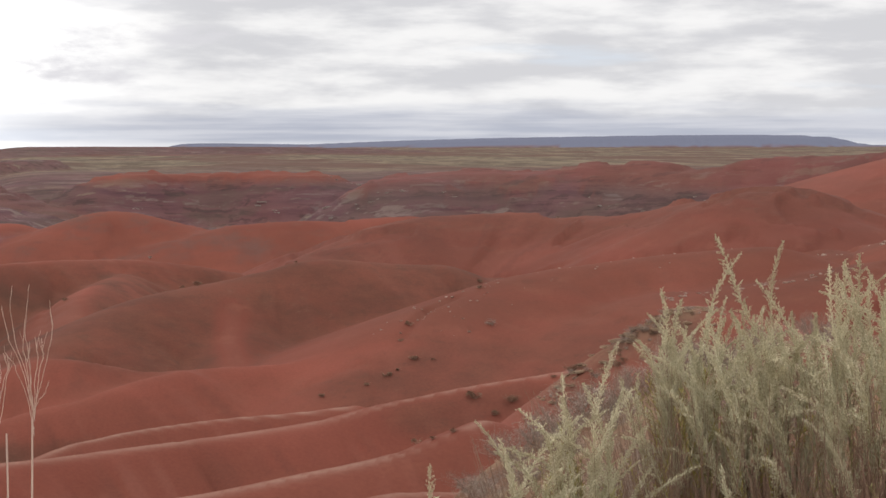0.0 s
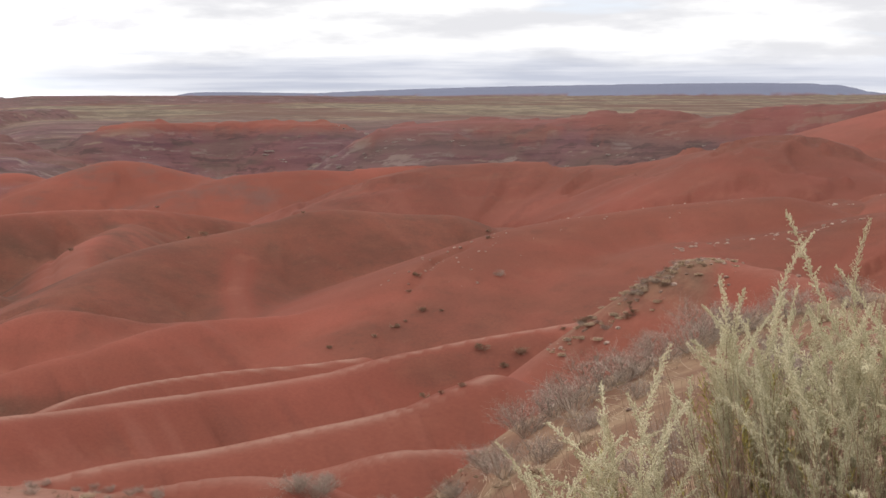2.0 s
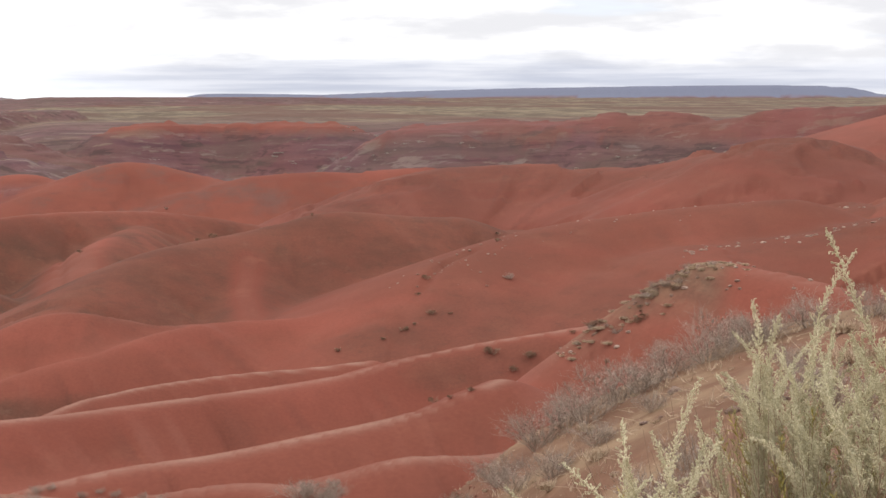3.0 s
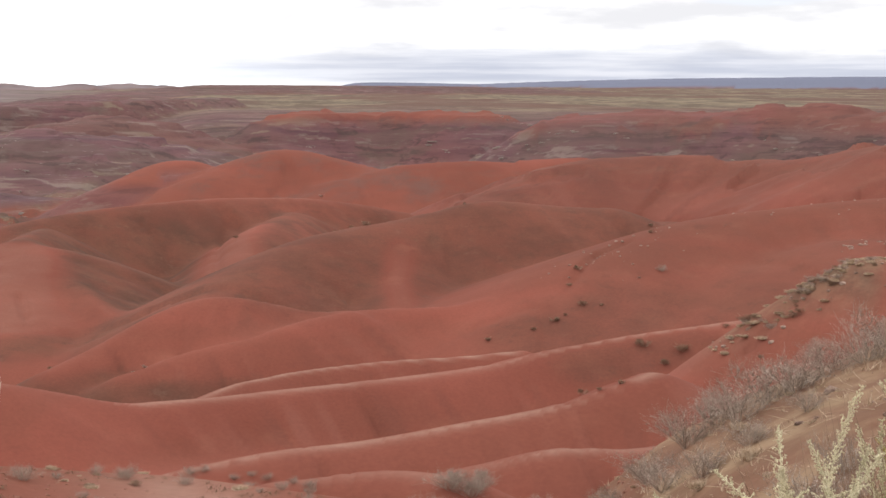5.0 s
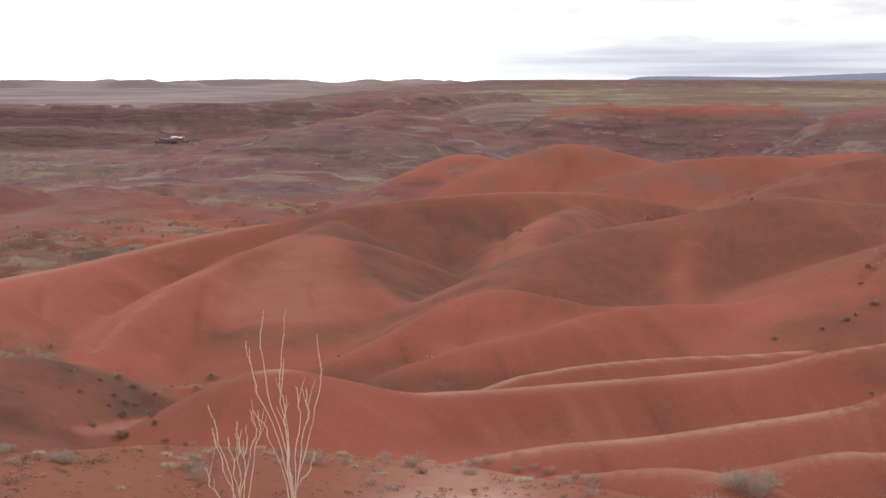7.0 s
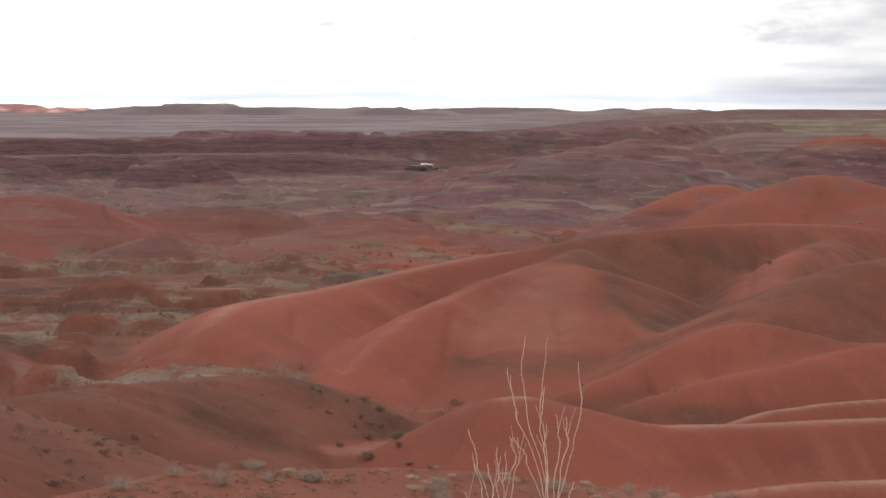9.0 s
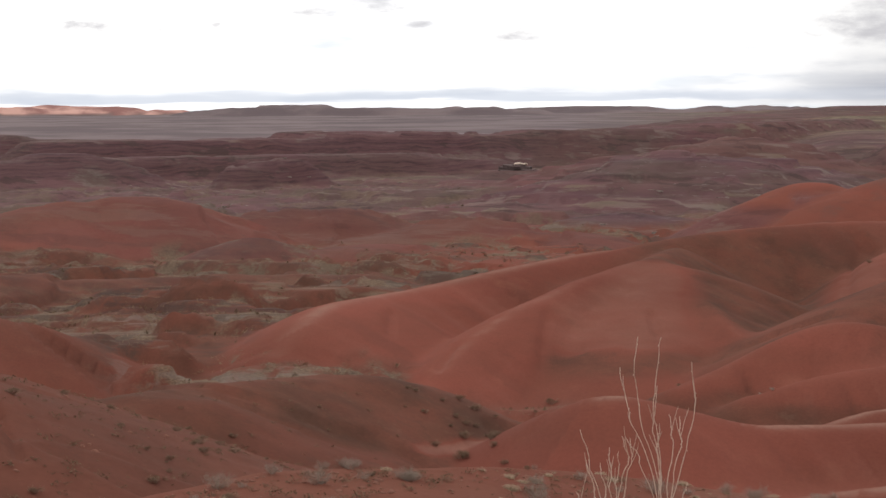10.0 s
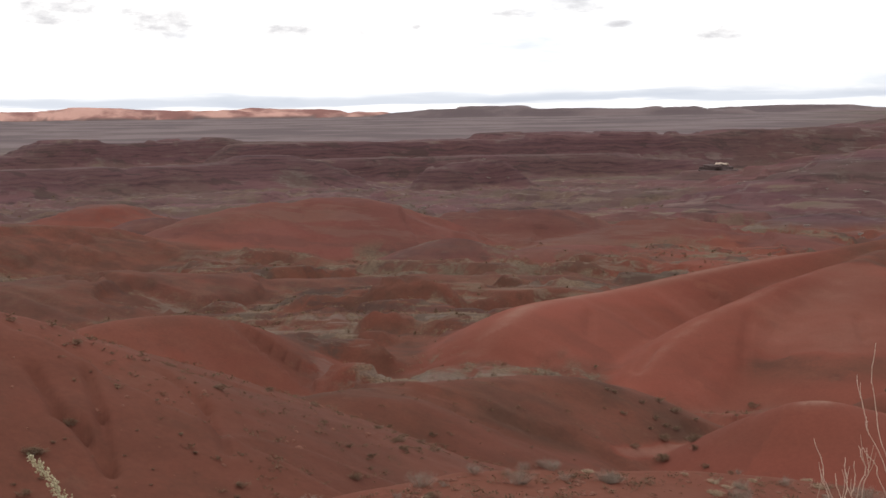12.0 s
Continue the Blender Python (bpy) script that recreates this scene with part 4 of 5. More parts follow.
def bent(rng, p, d, length, steps, wander, rise=0.0):
    pts, d = [p.copy()], d.normalized()
    for _ in range(steps):
        d = (d + wander * rand_dir(rng) + Vector((0, 0, rise))).normalized()
        pts.append(pts[-1] + d * length / steps)
    return pts


# flowering sagebrush: leafy stems that end in pale plumes
def plume_mesh(seed, length=0.36, full=1.0):
    """One flower plume, standing at the origin: a nodding axis set with short branchlets of round flower heads."""
    rng = random.Random(seed)
    s = Shape()
    lean = rng.uniform(0.2, 1.0)
    axis = []
    for k in range(11):
        t = k / 10
        axis.append(Vector((lean * length * 0.55 * t ** 2.4, 0.02 * math.sin(5 * t + seed), length * (t - 0.13 * lean * t ** 3))))
    s.tube(axis, 0.0022, 0.0007)
    n = int(112 * full)
    for k in range(n):
        t = 0.06 + 0.94 * (k + rng.random()) / n
        i = min(int(t * 10), 9)
        p = axis[i].lerp(axis[i + 1], t * 10 - i)
        d = (axis[i + 1] - axis[i]).normalized()
        out = Vector((math.cos(k * 2.4), math.sin(k * 2.4), 0))
        reach = (0.011 + 0.047 * (1 - t) ** 0.55 * rng.uniform(0.25, 1.25)) * min(1, 0.5 + t * 3)
        way = (d * rng.uniform(0.6, 1.3) + out * rng.uniform(0.25, 0.9)).normalized()
        tip = p + way * reach + Vector((0, 0, -0.15 * reach))
        s.tube([p, p + way * reach * 0.55, tip], 0.0008, 0.0005)
        for j in range(max(4, int(reach / 0.0036))):
            q = p.lerp(tip, 0.18 + 0.82 * (j + rng.random() * 0.6) / max(4, int(reach / 0.0036)))
            s.bud(q + 0.0035 * rand_dir(rng), (way + 0.6 * rand_dir(rng)).normalized(), rng.uniform(0.0012, 0.0025), 1.45)
        if rng.random() < 0.2:
            s.leaf(p, way, d, rng.uniform(0.012, 0.022), 0.003)
    return mesh_of("flower_plume", s, PLUME)


def sprig_mesh(seed, mat, length=0.30):
    """A leafy upright sprig below the plumes."""
    rng = random.Random(seed)
    s = Shape()
    axis = bent(rng, Vector((0, 0, 0)), Vector((rng.uniform(-.15, .15), rng.uniform(-.15, .15), 1)), length, 5, 0.10)
    s.tube(axis, 0.0022, 0.0008)
    for k in range(46):
        t = 0.08 + 0.9 * k / 46
        i = min(int(t * 5), 4)
        p = axis[i].lerp(axis[i + 1], t * 5 - i)
        out = Vector((math.cos(k * 2.4), math.sin(k * 2.4), rng.uniform(0.5, 1.6))).normalized()
        s.leaf(p, out, Vector((0, 0, 1)), rng.uniform(0.018, 0.04), rng.uniform(0.003, 0.0055))
    return mesh_of("leafy_sprig", s, mat)


PLUMES = [plume_mesh(k, 0.36 + 0.045 * k, 1.0) for k in range(6)]
SPRIGS = [sprig_mesh(20 + k, SAGE_LEAF) for k in range(3)]
YELLOWS = [sprig_mesh(30 + k, YELLOW_LEAF, 0.26) for k in range(2)]


def sagebrush(seed, x, y, tall, wide, plumes, sprigs, yellow, label, lean=(0, 0), stems=0, least=0.80):
    """A flowering sagebrush: woody base stems, leafy sprigs and many plumes."""
    rng = random.Random(seed)
    base = gh(x, y)
    bush = tagged(new("sagebrush"), label, "shrub", "flowering sagebrush on the rim")
    bush.location = (x, y, base)
    wood = Shape()
    tips = []
    for k in range(plumes + sprigs):
        top = k < plumes
        rho = math.sqrt(rng.random()) if top else math.sqrt(rng.random()) * 0.95
        w = rng.uniform(0, 2 * math.pi)
        h = tall * (1 - (0.0 if wide < 0.1 else 0.42 if tall < 1.3 else 0.24) * rho ** 2) * (rng.uniform(least, 1.04) if top else rng.uniform(0.5, 0.84))
        end = Vector((wide * rho * math.cos(w) + lean[0] * h, wide * rho * math.sin(w) + lean[1] * h, h))
        mesh = PLUMES[rng.randrange(6)] if top else (YELLOWS[rng.randrange(2)] if rng.random() < yellow else SPRIGS[rng.randrange(3)])
        size = rng.uniform(0.75, 1.15)
        long = size * (0.47 if top else 0.28)
        out = Vector((end.x - lean[0] * h, end.y - lean[1] * h, 0))
        tilt = Vector((0, 0, 1)) + (0.5 if top else 0.45) * min(1, wide / 0.3) * out / max(wide, 0.01) + 0.22 * rand_dir(rng) + 2.4 * Vector((lean[0], lean[1], 0))
        tilt.normalize()
        foot = end - tilt * long
        if foot.z < 0.08:
            continue
        tips.append((mesh, foot, tilt, size, math.atan2(out.y, out.x) + rng.uniform(-0.7, 0.7), top))
        root = Vector((0.25 * foot.x + rng.uniform(-.05, .05), 0.25 * foot.y + rng.uniform(-.05, .05), -0.04))
        bow = root.lerp(foot, 0.55) + Vector((0.10 * foot.x, 0.10 * foot.y, 0)) + 0.03 * rand_dir(rng)
        wood.tube([root, root.lerp(bow, 0.5) + 0.02 * rand_dir(rng), bow, foot], rng.uniform(0.003, 0.006), 0.0016, 4)
        for _ in range(4):
            q = root.lerp(foot, rng.uniform(0.35, 0.95))
            wood.tube(bent(rng, q, (tilt + 0.5 * rand_dir(rng)).normalized(), rng.uniform(0.12, 0.28), 3, 0.15, 0.1), 0.0013, 0.0006)
    for _ in range(stems):
        w, rho = rng.uniform(0, 2 * math.pi), math.sqrt(rng.random()) * wide * 1.05
        q = Vector((0.6 * rho * math.cos(w), 0.6 * rho * math.sin(w), -0.03))
        up = Vector((0.45 * math.cos(w) * rho / wide, 0.45 * math.sin(w) * rho / wide, 1)) + 0.2 * rand_dir(rng)
        wood.tube(bent(rng, q, up, tall * rng.uniform(0.35, 0.8), 6, 0.07, 0.04), 0.0018, 0.0006)
    part("woody_base", mesh_of("woody_base", wood, STEM), STEM, bush, "thin pinkish-brown dry stems")
    for mesh, foot, tilt, size, turn, top in tips:
        ob = part("flower_plume" if top else "leafy_sprig", mesh, None, bush)
        ob.matrix_basis = Matrix.Translation(foot) @ tilt.to_track_quat("Z", "Y").to_matrix().to_4x4() @ Matrix.Rotation(turn, 4, "Z") @ Matrix.Scale(size, 4)
    return bush


def at_turn(turn, far):
    a = radians(turn)
    return -math.sin(a) * far, math.cos(a) * far


SAGE = "tall pale silver-green flowering sagebrush on the sandy rim"
for seed, turn, far, tall, wide, plumes, sprigs, yellow, label in [
        (1, -23.9, 3.5, 1.00, 0.15, 36, 8, 0.1, "small pale sagebrush with upright flower plumes"),
        (2, -26.7, 3.65, 1.22, 0.21, 38, 40, 0.75, SAGE),
        (3, -31.6, 4.1, 1.34, 0.24, 42, 46, 0.85, "sagebrush with yellow-green leaves under pale plumes"),
        (4, -35.4, 4.0, 1.35, 0.30, 54, 20, 0.6, "tallest sagebrush, dense with pale nodding plumes"),
        (5, -40.6, 3.9, 1.42, 0.34, 54, 16, 0.4, SAGE),
        (6, -36.0, 3.4, 0.92, 0.30, 4, 4, 0.05, "low sagebrush of thin brown stems and pale plumes"),
        (7, -46.0, 3.6, 1.30, 0.32, 46, 14, 0.1, SAGE),
        (8, -30.8, 3.35, 0.80, 0.22, 8, 6, 0.3, "low sagebrush of thin brown stems and pale plumes")]:
    x, y = at_turn(turn, far)
    sagebrush(seed, x, y, tall, wide, plumes, sprigs, yellow, label, stems=420, least=0.76)
for seed, turn, far, tall, wide, plumes, label in [
        (11, -12.0, 3.0, 0.86, 0.05, 4, "single low sagebrush shoot with pale plumes"),
        (12, -18.6, 3.1, 0.84, 0.06, 4, "small sagebrush shoot with upright plumes")]:
    x, y = at_turn(turn, far)
    sagebrush(seed, x, y, tall, wide, plumes, 6, 0.1, label)
sagebrush(14, -1.25, 2.35, 1.34, 0.02, 1, 3, 0.1, "sagebrush shoot with pale cream plumes", lean=(-0.2, 0.0), least=0.97)


# dead grey shrubs with fine twigs
def twig_mesh(seed, mat, mains=13, subs=7, fine=5, thick=0.008):
    """A rounded crown of bare twigs, about one metre wide and 0.7 m high."""
    rng = random.Random(seed)
    s = Shape()
    for k in range(mains):
        w = 2.4 * k + rng.uniform(-.3, .3)
        d = Vector((math.cos(w), math.sin(w), rng.uniform(0.5, 2.2)))
        b = bent(rng, Vector((0.03 * math.cos(w), 0.03 * math.sin(w), -0.03)), d, rng.uniform(0.38, 0.6), 4, 0.22, 0.05)
        s.tube(b, thick, thick * 0.45, 4)
        for _ in range(subs):
            i = rng.randrange(1, 5)
            c = bent(rng, b[i], (b[i] - b[i - 1]).normalized() + 0.9 * rand_dir(rng, 0.3), rng.uniform(0.14, 0.3), 3, 0.25, 0.08)
            s.tube(c, thick * 0.4, thick * 0.2)
            for _ in range(fine):
                j = rng.randrange(1, 4)
                s.tube(bent(rng, c[j], (c[j] - c[j - 1]).normalized() + 1.0 * rand_dir(rng, 0.4), rng.uniform(0.06, 0.16), 2, 0.3), thick * 0.22, thick * 0.12)
    return mesh_of("branching", s, mat)


def leaf_mesh(seed, mat, count, size):
    """Small leaves scattered through a rounded, uneven crown."""
    rng = random.Random(seed)
    s = Shape()
    lobes = [(rng.uniform(-.28, .28), rng.uniform(-.28, .28), rng.uniform(0.22, 0.42), rng.uniform(0.14, 0.26)) for _ in range(7)]
    for _ in range(count):
        cx, cy, cz, r = lobes[rng.randrange(7)]
        p = Vector((cx, cy, cz)) + rand_dir(rng, 0.2) * r * rng.uniform(0.55, 1.1)
        p.z = max(p.z, 0.02)
        s.leaf(p, rand_dir(rng, 0.6), Vector((0, 0, 1)), size * rng.uniform(0.6, 1.4), size * 0.45)
    return mesh_of("foliage", s, mat)


TWIGS = [twig_mesh(40 + k, GREY_TWIG, 16, 9, 8, 0.0055) for k in range(3)]
LITTLE_TWIGS = [twig_mesh(45 + k, STEM, 9, 4, 3, 0.014) for k in range(2)]
LEAVES = [leaf_mesh(50 + k, DARK_LEAF, 420, 0.075) for k in range(3)]
GREY_LEAVES = [leaf_mesh(55 + k, GREY_TWIG, 460, 0.035) for k in range(2)]
rnd = random.Random(7)


def shrub(name, label, group, parts, x, y, wide, tall=0.8):
    ob = tagged(new(name), label, "shrub", group)
    ob.location = (x, y, gh(x, y) - 0.02 * wide)
    ob.rotation_euler = (0, 0, rnd.uniform(0, 6.28))
    ob.scale = (wide, wide, wide * tall)
    for nm, me in parts:
        part(nm, me, None, ob)
    return ob


for turn, far, wide in [(-20.4, 14.2, 0.85), (-21.8, 14.6, 1.0), (-22.8, 15.0, 0.9), (-23.6, 14.2, 1.05), (-24.6, 14.9, 1.15), (-25.6, 14.4, 1.0), (-26.6, 14.9, 0.9),
                        (-27.9, 14.8, 1.0), (-28.8, 15.3, 1.1), (-29.8, 14.9, 0.95), (-31.4, 15.0, 0.9), (-21.0, 13.0, 0.7), (-22.4, 12.4, 0.7), (-19.4, 13.6, 0.6), (-24.0, 12.6, 0.6),
                        (-40.5, 11.0, 0.9), (-42.0, 11.2, 1.0), (-17.2, 14.6, 0.55), (-14.6, 14.0, 0.6), (-33.6, 14.5, 0.8), (-26.0, 13.0, 0.5)]:
    x, y = at_turn(turn, far)
    shrub("grey_shrub", "leafless grey twiggy shrub on the rocky slope", "dead shrubs on the near slope",
          [("branching", rnd.choice(TWIGS)), ("dry_foliage", rnd.choice(GREY_LEAVES))], x, y, 0.78 * wide, 0.68)
for x, y, wide in [(-2.2, 19.7, 0.38), (6.8, 29.2, 0.85), (7.4, 29.3, 0.75), (6.3, 28.5, 0.93), (7.2, 29.0, 0.85), (8.7, 29.6, 0.65), (7.7, 28.2, 0.62), (-3.8, 19.5, 0.24),
                   (0.2, 21.6, 0.2), (2.7, 21.9, 0.25), (2.9, 20.7, 0.22), (-5.7, 17.6, 0.39), (-5.3, 18.5, 0.27), (-4.6, 19.7, 0.26), (-3.8, 19.6, 0.25),
                   (8.2, 28.9, 0.6), (9.3, 29.9, 0.55), (10.2, 30.2, 0.5), (9.8, 29.2, 0.4), (5.4, 27.6, 0.5),
                   (4.1, 44.4, 0.41), (4.6, 44.5, 0.35), (5, 44.3, 0.41), (2.4, 21.9, 0.16), (4, 30.7, 0.28), (4.3, 30.4, 0.37), (3, 21.2, 0.23), (7, 29.6, 0.47), (8.8, 34.6, 0.45), (2.9, 45, 0.48),
                   (3.3, 45, 0.41), (0.6, 24.1, 0.19), (0, 21.9, 0.23), (-3.9, 19.6, 0.31), (-4.7, 18.4, 0.4), (-2.3, 20.3, 0.4), (-4.2, 17, 0.27), (-4.9, 19.4, 0.21), (-13.3, 56.4, 0.74), (-13, 57.1, 0.54)]:
    shrub("grey_shrub", "low grey twiggy shrub on bare clay", "low grey shrubs on the bench", [("branching", rnd.choice(TWIGS)), ("dry_foliage", rnd.choice(GREY_LEAVES))], x, y, wide, 0.75)

DARK = "small dark olive desert shrub on red clay"
SPOTS_HILLS = [(13.9, 147.9, 0.74), (26.2, 161.9, 1.3), (21.4, 121.7, 0.87), (29.9, 124.2, 0.45), (44.8, 121.6, 0.64), (103.9, 228.3, 0.71), (107.2, 215.7, 1.19), (-1.9, 91.2, 0.45), (23.2, 90.1, 0.52),
               (25.9, 89.8, 0.48), (27.3, 90.5, 0.77), (28.1, 90.7, 0.39), (29.4, 91.5, 0.73), (30.5, 91.1, 0.35), (30.9, 97.1, 0.73), (29.5, 94.6, 0.5), (37.9, 103.1, 0.61), (26.8, 73.5, 0.96),
               (28.5, 72.8, 0.88), (27.3, 72, 0.66), (16, 49.5, 0.45), (16.2, 48.4, 0.29), (16.9, 48.4, 0.34), (28, 64.1, 0.82), (31.3, 74, 0.41), (28.8, 61.1, 0.62), (27, 60.2, 0.34)]
SPOTS_WASH = [(25.2, 160.4, 0.9), (27.6, 163.0, 0.8), (20.4, 122.6, 0.6), (-16.8, 28.9, 0.43), (-18.9, 36.0, 0.2), (-19.2, 35.1, 0.18), (-13.5, 36.4, 0.27), (-12.9, 36.4, 0.33),
              (-17.0, 54.8, 0.41), (-12.9, 39.0, 0.41), (-13.5, 39.9, 0.3), (-12.5, 35.1, 0.2), (-12.4, 68.1, 0.44), (-11.2, 69.1, 0.45), (-10.7, 68.8, 0.49), (-8.9, 64.4, 0.55),
              (-10.2, 64.9, 0.6), (-9.7, 68.5, 0.39), (-11.2, 67.9, 0.29), (-13.5, 70.0, 0.35), (-9.2, 66.0, 0.5), (-8.2, 62.5, 0.45), (-12.0, 70.5, 0.4),
              # several in this row are shrubs added in place of dark rocks
              (-13.2, 70.2, 0.4), (-11.5, 72.1, 0.62), (-10.7, 71.5, 0.66), (-9.8, 71.7, 0.36), (-10.3, 69.1, 0.44), (-9.1, 66.2, 0.71), (-10.5, 67.3, 0.72), (-11.4, 65, 0.56), (-10.3, 64.6, 0.83), (-9.9, 98.9, 0.91), (-10.1, 91.3, 0.39)]
for x, y, wide in SPOTS_HILLS + SPOTS_WASH:
    shrub("desert_shrub", DARK, "scattered dark shrubs on the hills", [("foliage", rnd.choice(LEAVES)), ("branching", rnd.choice(LITTLE_TWIGS))], x, y, wide, 0.7)
for x, y, wide in [(35.8, 95.1, 0.86), (2.6, 87.7, 0.31), (3.2, 87.0, 0.43), (38.2, 259.2, 0.93), (50.5, 126.9, 0.68), (94.5, 222.7, 0.85), (33.9, 94.1, 0.28)]:
    shrub("desert_shrub", "pale straw-coloured dry shrub on red clay", "pale dry shrubs on the hills", [("branching", rnd.choice(TWIGS)), ("dry_foliage", rnd.choice(GREY_LEAVES))], x, y, wide, 0.7)
# low shrubs of the brown slope at the left, thicker along its shallow gullies
for k in range(360):
    turn, far = rnd.uniform(12, 37), rnd.uniform(24, 58)
    x, y = at_turn(turn, far)
    if k > 60 and fractal(np.array([x * 0.8 + y * 0.6]) * 2.2, np.array([y * 0.8 - x * 0.6]) * 0.7, 9, 3, 61)[0] < 0.05:
        continue
    shrub("desert_shrub", DARK, "low shrubs of the brown slope", [("foliage", rnd.choice(LEAVES)), ("branching", rnd.choice(LITTLE_TWIGS))], x, y, 0.10 + 0.42 * rnd.random() ** 2.2, 0.55)


# a bleached dry plant of upright forked stalks
def dry_stalks(x, y, clumps):
    """Wavy bare stalks in clumps that share a root: (root, then sideways place and height of each tip and of the knee below it)."""
    rng = random.Random(3)
    plant = tagged(new("dry_stalk_plant"), "bleached leafless stalks of a dry desert plant", "plant")
    plant.location = (x, y, gh(x, y))
    for foot, stalks in clumps:
        fork = 0.95 * min(q[3] for q in stalks)
        trunk = Shape()
        trunk.tube(bent(rng, Vector((0.6 * foot, 0, -0.03)), Vector((0.25 * foot, 0, 1)), fork + 0.03, 9, 0.02), 0.004, 0.0022, 6)
        part("trunk", mesh_of("trunk", trunk, PALE_STALK), PALE_STALK, plant)
        for tip_x, tip_h, knee_x, knee_h in stalks:
            s = Shape()
            dy, ph = rng.uniform(-0.04, 0.04), rng.uniform(0, 6)
            root, knee, end = Vector((foot, 0.0, fork + rng.uniform(-.05, .05))), Vector((knee_x, 0.7 * dy, knee_h)), Vector((tip_x, dy, tip_h))
            low = root.lerp(knee, 0.5) + Vector((0.2 * (foot - knee_x), 0, 0))
            bow = knee + 0.5 * (knee - low).normalized() * (end - knee).length
            pts = []
            for k in range(25):
                t = k / 24
                if t < 0.5:
                    u = 2 * t
                    p = (1 - u) ** 2 * root + 2 * u * (1 - u) * low + u * u * knee
                else:
                    u = 2 * t - 1
                    p = (1 - u) ** 2 * knee + 2 * u * (1 - u) * knee.lerp(bow, 0.8) + u * u * end
                sway = 0.0032 * math.sin(15 * t + ph) + 0.0010 * math.sin(33 * t + 2 * ph)
                pts.append(p + Vector((sway * min(1, 3 * t) * (1 - 0.7 * t), sway, 0)) + 0.0005 * rand_dir(rng))
            s.tube(pts, 0.0009, 0.0005, 5)
            for _ in range(rng.randrange(0, 3)):
                i = rng.randrange(12, 20)
                twig = bent(rng, pts[i], Vector((rng.choice((-1, 1)) * rng.uniform(0.15, 0.5), rng.uniform(-.3, .3), 1)), rng.uniform(0.015, 0.05), 5, 0.14, 0.2)
                s.tube(twig, 0.0008, 0.0005, 4)
            for i in range(6, 24):
                s.bud(pts[i] + 0.0012 * rand_dir(rng), rand_dir(rng, 0.8), 0.0010, 1.8)
            part("stalk", mesh_of("stalk", s, PALE_STALK), PALE_STALK, plant)
    return plant


dry_stalks(-0.172, 2.62, [(0.041, [(-0.006, 1.468, 0.000, 1.335), (-0.032, 1.421, -0.011, 1.326), (0.034, 1.473, 0.025, 1.326), (0.083, 1.430, 0.078, 1.297), (0.045, 1.340, 0.052, 1.287), (0.062, 1.335, 0.064, 1.278), (0.032, 1.330, 0.030, 1.268), (-0.024, 1.302, 0.001, 1.261), (0.026, 1.383, 0.023, 1.287), (0.077, 1.230, 0.062, 1.191)]),
                         (-0.048, [(-0.100, 1.307, -0.080, 1.235), (-0.106, 1.206, -0.092, 1.164), (-0.050, 1.286, -0.048, 1.220), (-0.036, 1.276, -0.039, 1.216), (-0.030, 1.302, -0.023, 1.249), (-0.018, 1.294, -0.019, 1.240), (-0.066, 1.257, -0.056, 1.201), (-0.090, 1.268, -0.074, 1.211)])])


# tufts of dry grass
def tuft(s, rng, p, size, blades):
    for _ in range(blades):
        d = rand_dir(rng, 1.2)
        d.z = abs(d.z)
        q = p + Vector((rng.uniform(-.5, .5), rng.uniform(-.5, .5), 0)) * size
        b = len(s.v)
        side = d.cross(Vector((0, 0, 1)))
        side = (side.normalized() if side.length > 1e-4 else Vector((1, 0, 0))) * size * 0.035
        tip = q + d * size * rng.uniform(0.6, 1.1)
        s.v += [tuple(q - side), tuple(q + side), tuple(tip)]
        s.f.append((b, b + 1, b + 2))


def tuft_mesh(seed):
    s, rng = Shape(), random.Random(seed)
    for _ in range(14):
        tuft(s, rng, Vector((rng.gauss(0, 0.22), rng.gauss(0, 0.22), 0)), 0.42, 30)
    return mesh_of("blades", s, STRAW)


TUFTS = [tuft_mesh(60 + k) for k in range(3)]
CLUMPS = [rnd.uniform(-19, 33) for _ in range(24)]
for k in range(120):
    turn = rnd.choice(CLUMPS) + rnd.gauss(0, 0.8)
    u = rnd.choice((rnd.gauss(0.99, 0.025), rnd.uniform(0.5, 1.0)))
    x, y = at_turn(turn, float(np.interp(turn, LIP_TURN, LIP_FAR)) * u)
    ob = tagged(new("grass_tuft", rnd.choice(TUFTS)), "small straw-coloured tuft of dry grass", "grass tuft", "dry grass tufts on the bench")
    w = 0.05 + 0.2 * rnd.random() ** 2.2
    ob.matrix_basis = Matrix.Translation((x, y, gh(x, y) - 0.01)) @ Matrix.Rotation(rnd.uniform(0, 6.28), 4, "Z") @ Matrix.Diagonal((w, w, w * 0.8, 1))


def wash_grass():
    """The straw-coloured grass of the dry washes, too many tufts to count."""
    s, rng = Shape(), random.Random(77)
    n = 30000
    a = np.random.RandomState(5)
    turn, far = a.uniform(-2, 37, n), 58 * np.exp(a.uniform(0, math.log(260 / 58), n))
    x, y = -np.sin(np.radians(turn)) * far, np.cos(np.radians(turn)) * far
    z, soils = ground_height(x, y, True)
    keep = (soils["grass"] > 0.7) & (fractal(x, y, 9, 4, 31) + 0.3 * a.uniform(-1, 1, n) > 0.12)
    for px, py, pz, r in zip(x[keep], y[keep], z[keep], far[keep]):
        tuft(s, rng, Vector((px, py, pz - 0.03)), rng.uniform(0.12, 0.34), 8)
    me = mesh_of("wash_grass", s, DULL_STRAW)
    tagged(new("wash_grass", me), "straw-coloured dry grass along the washes", "grass", kind="stuff")


wash_grass()


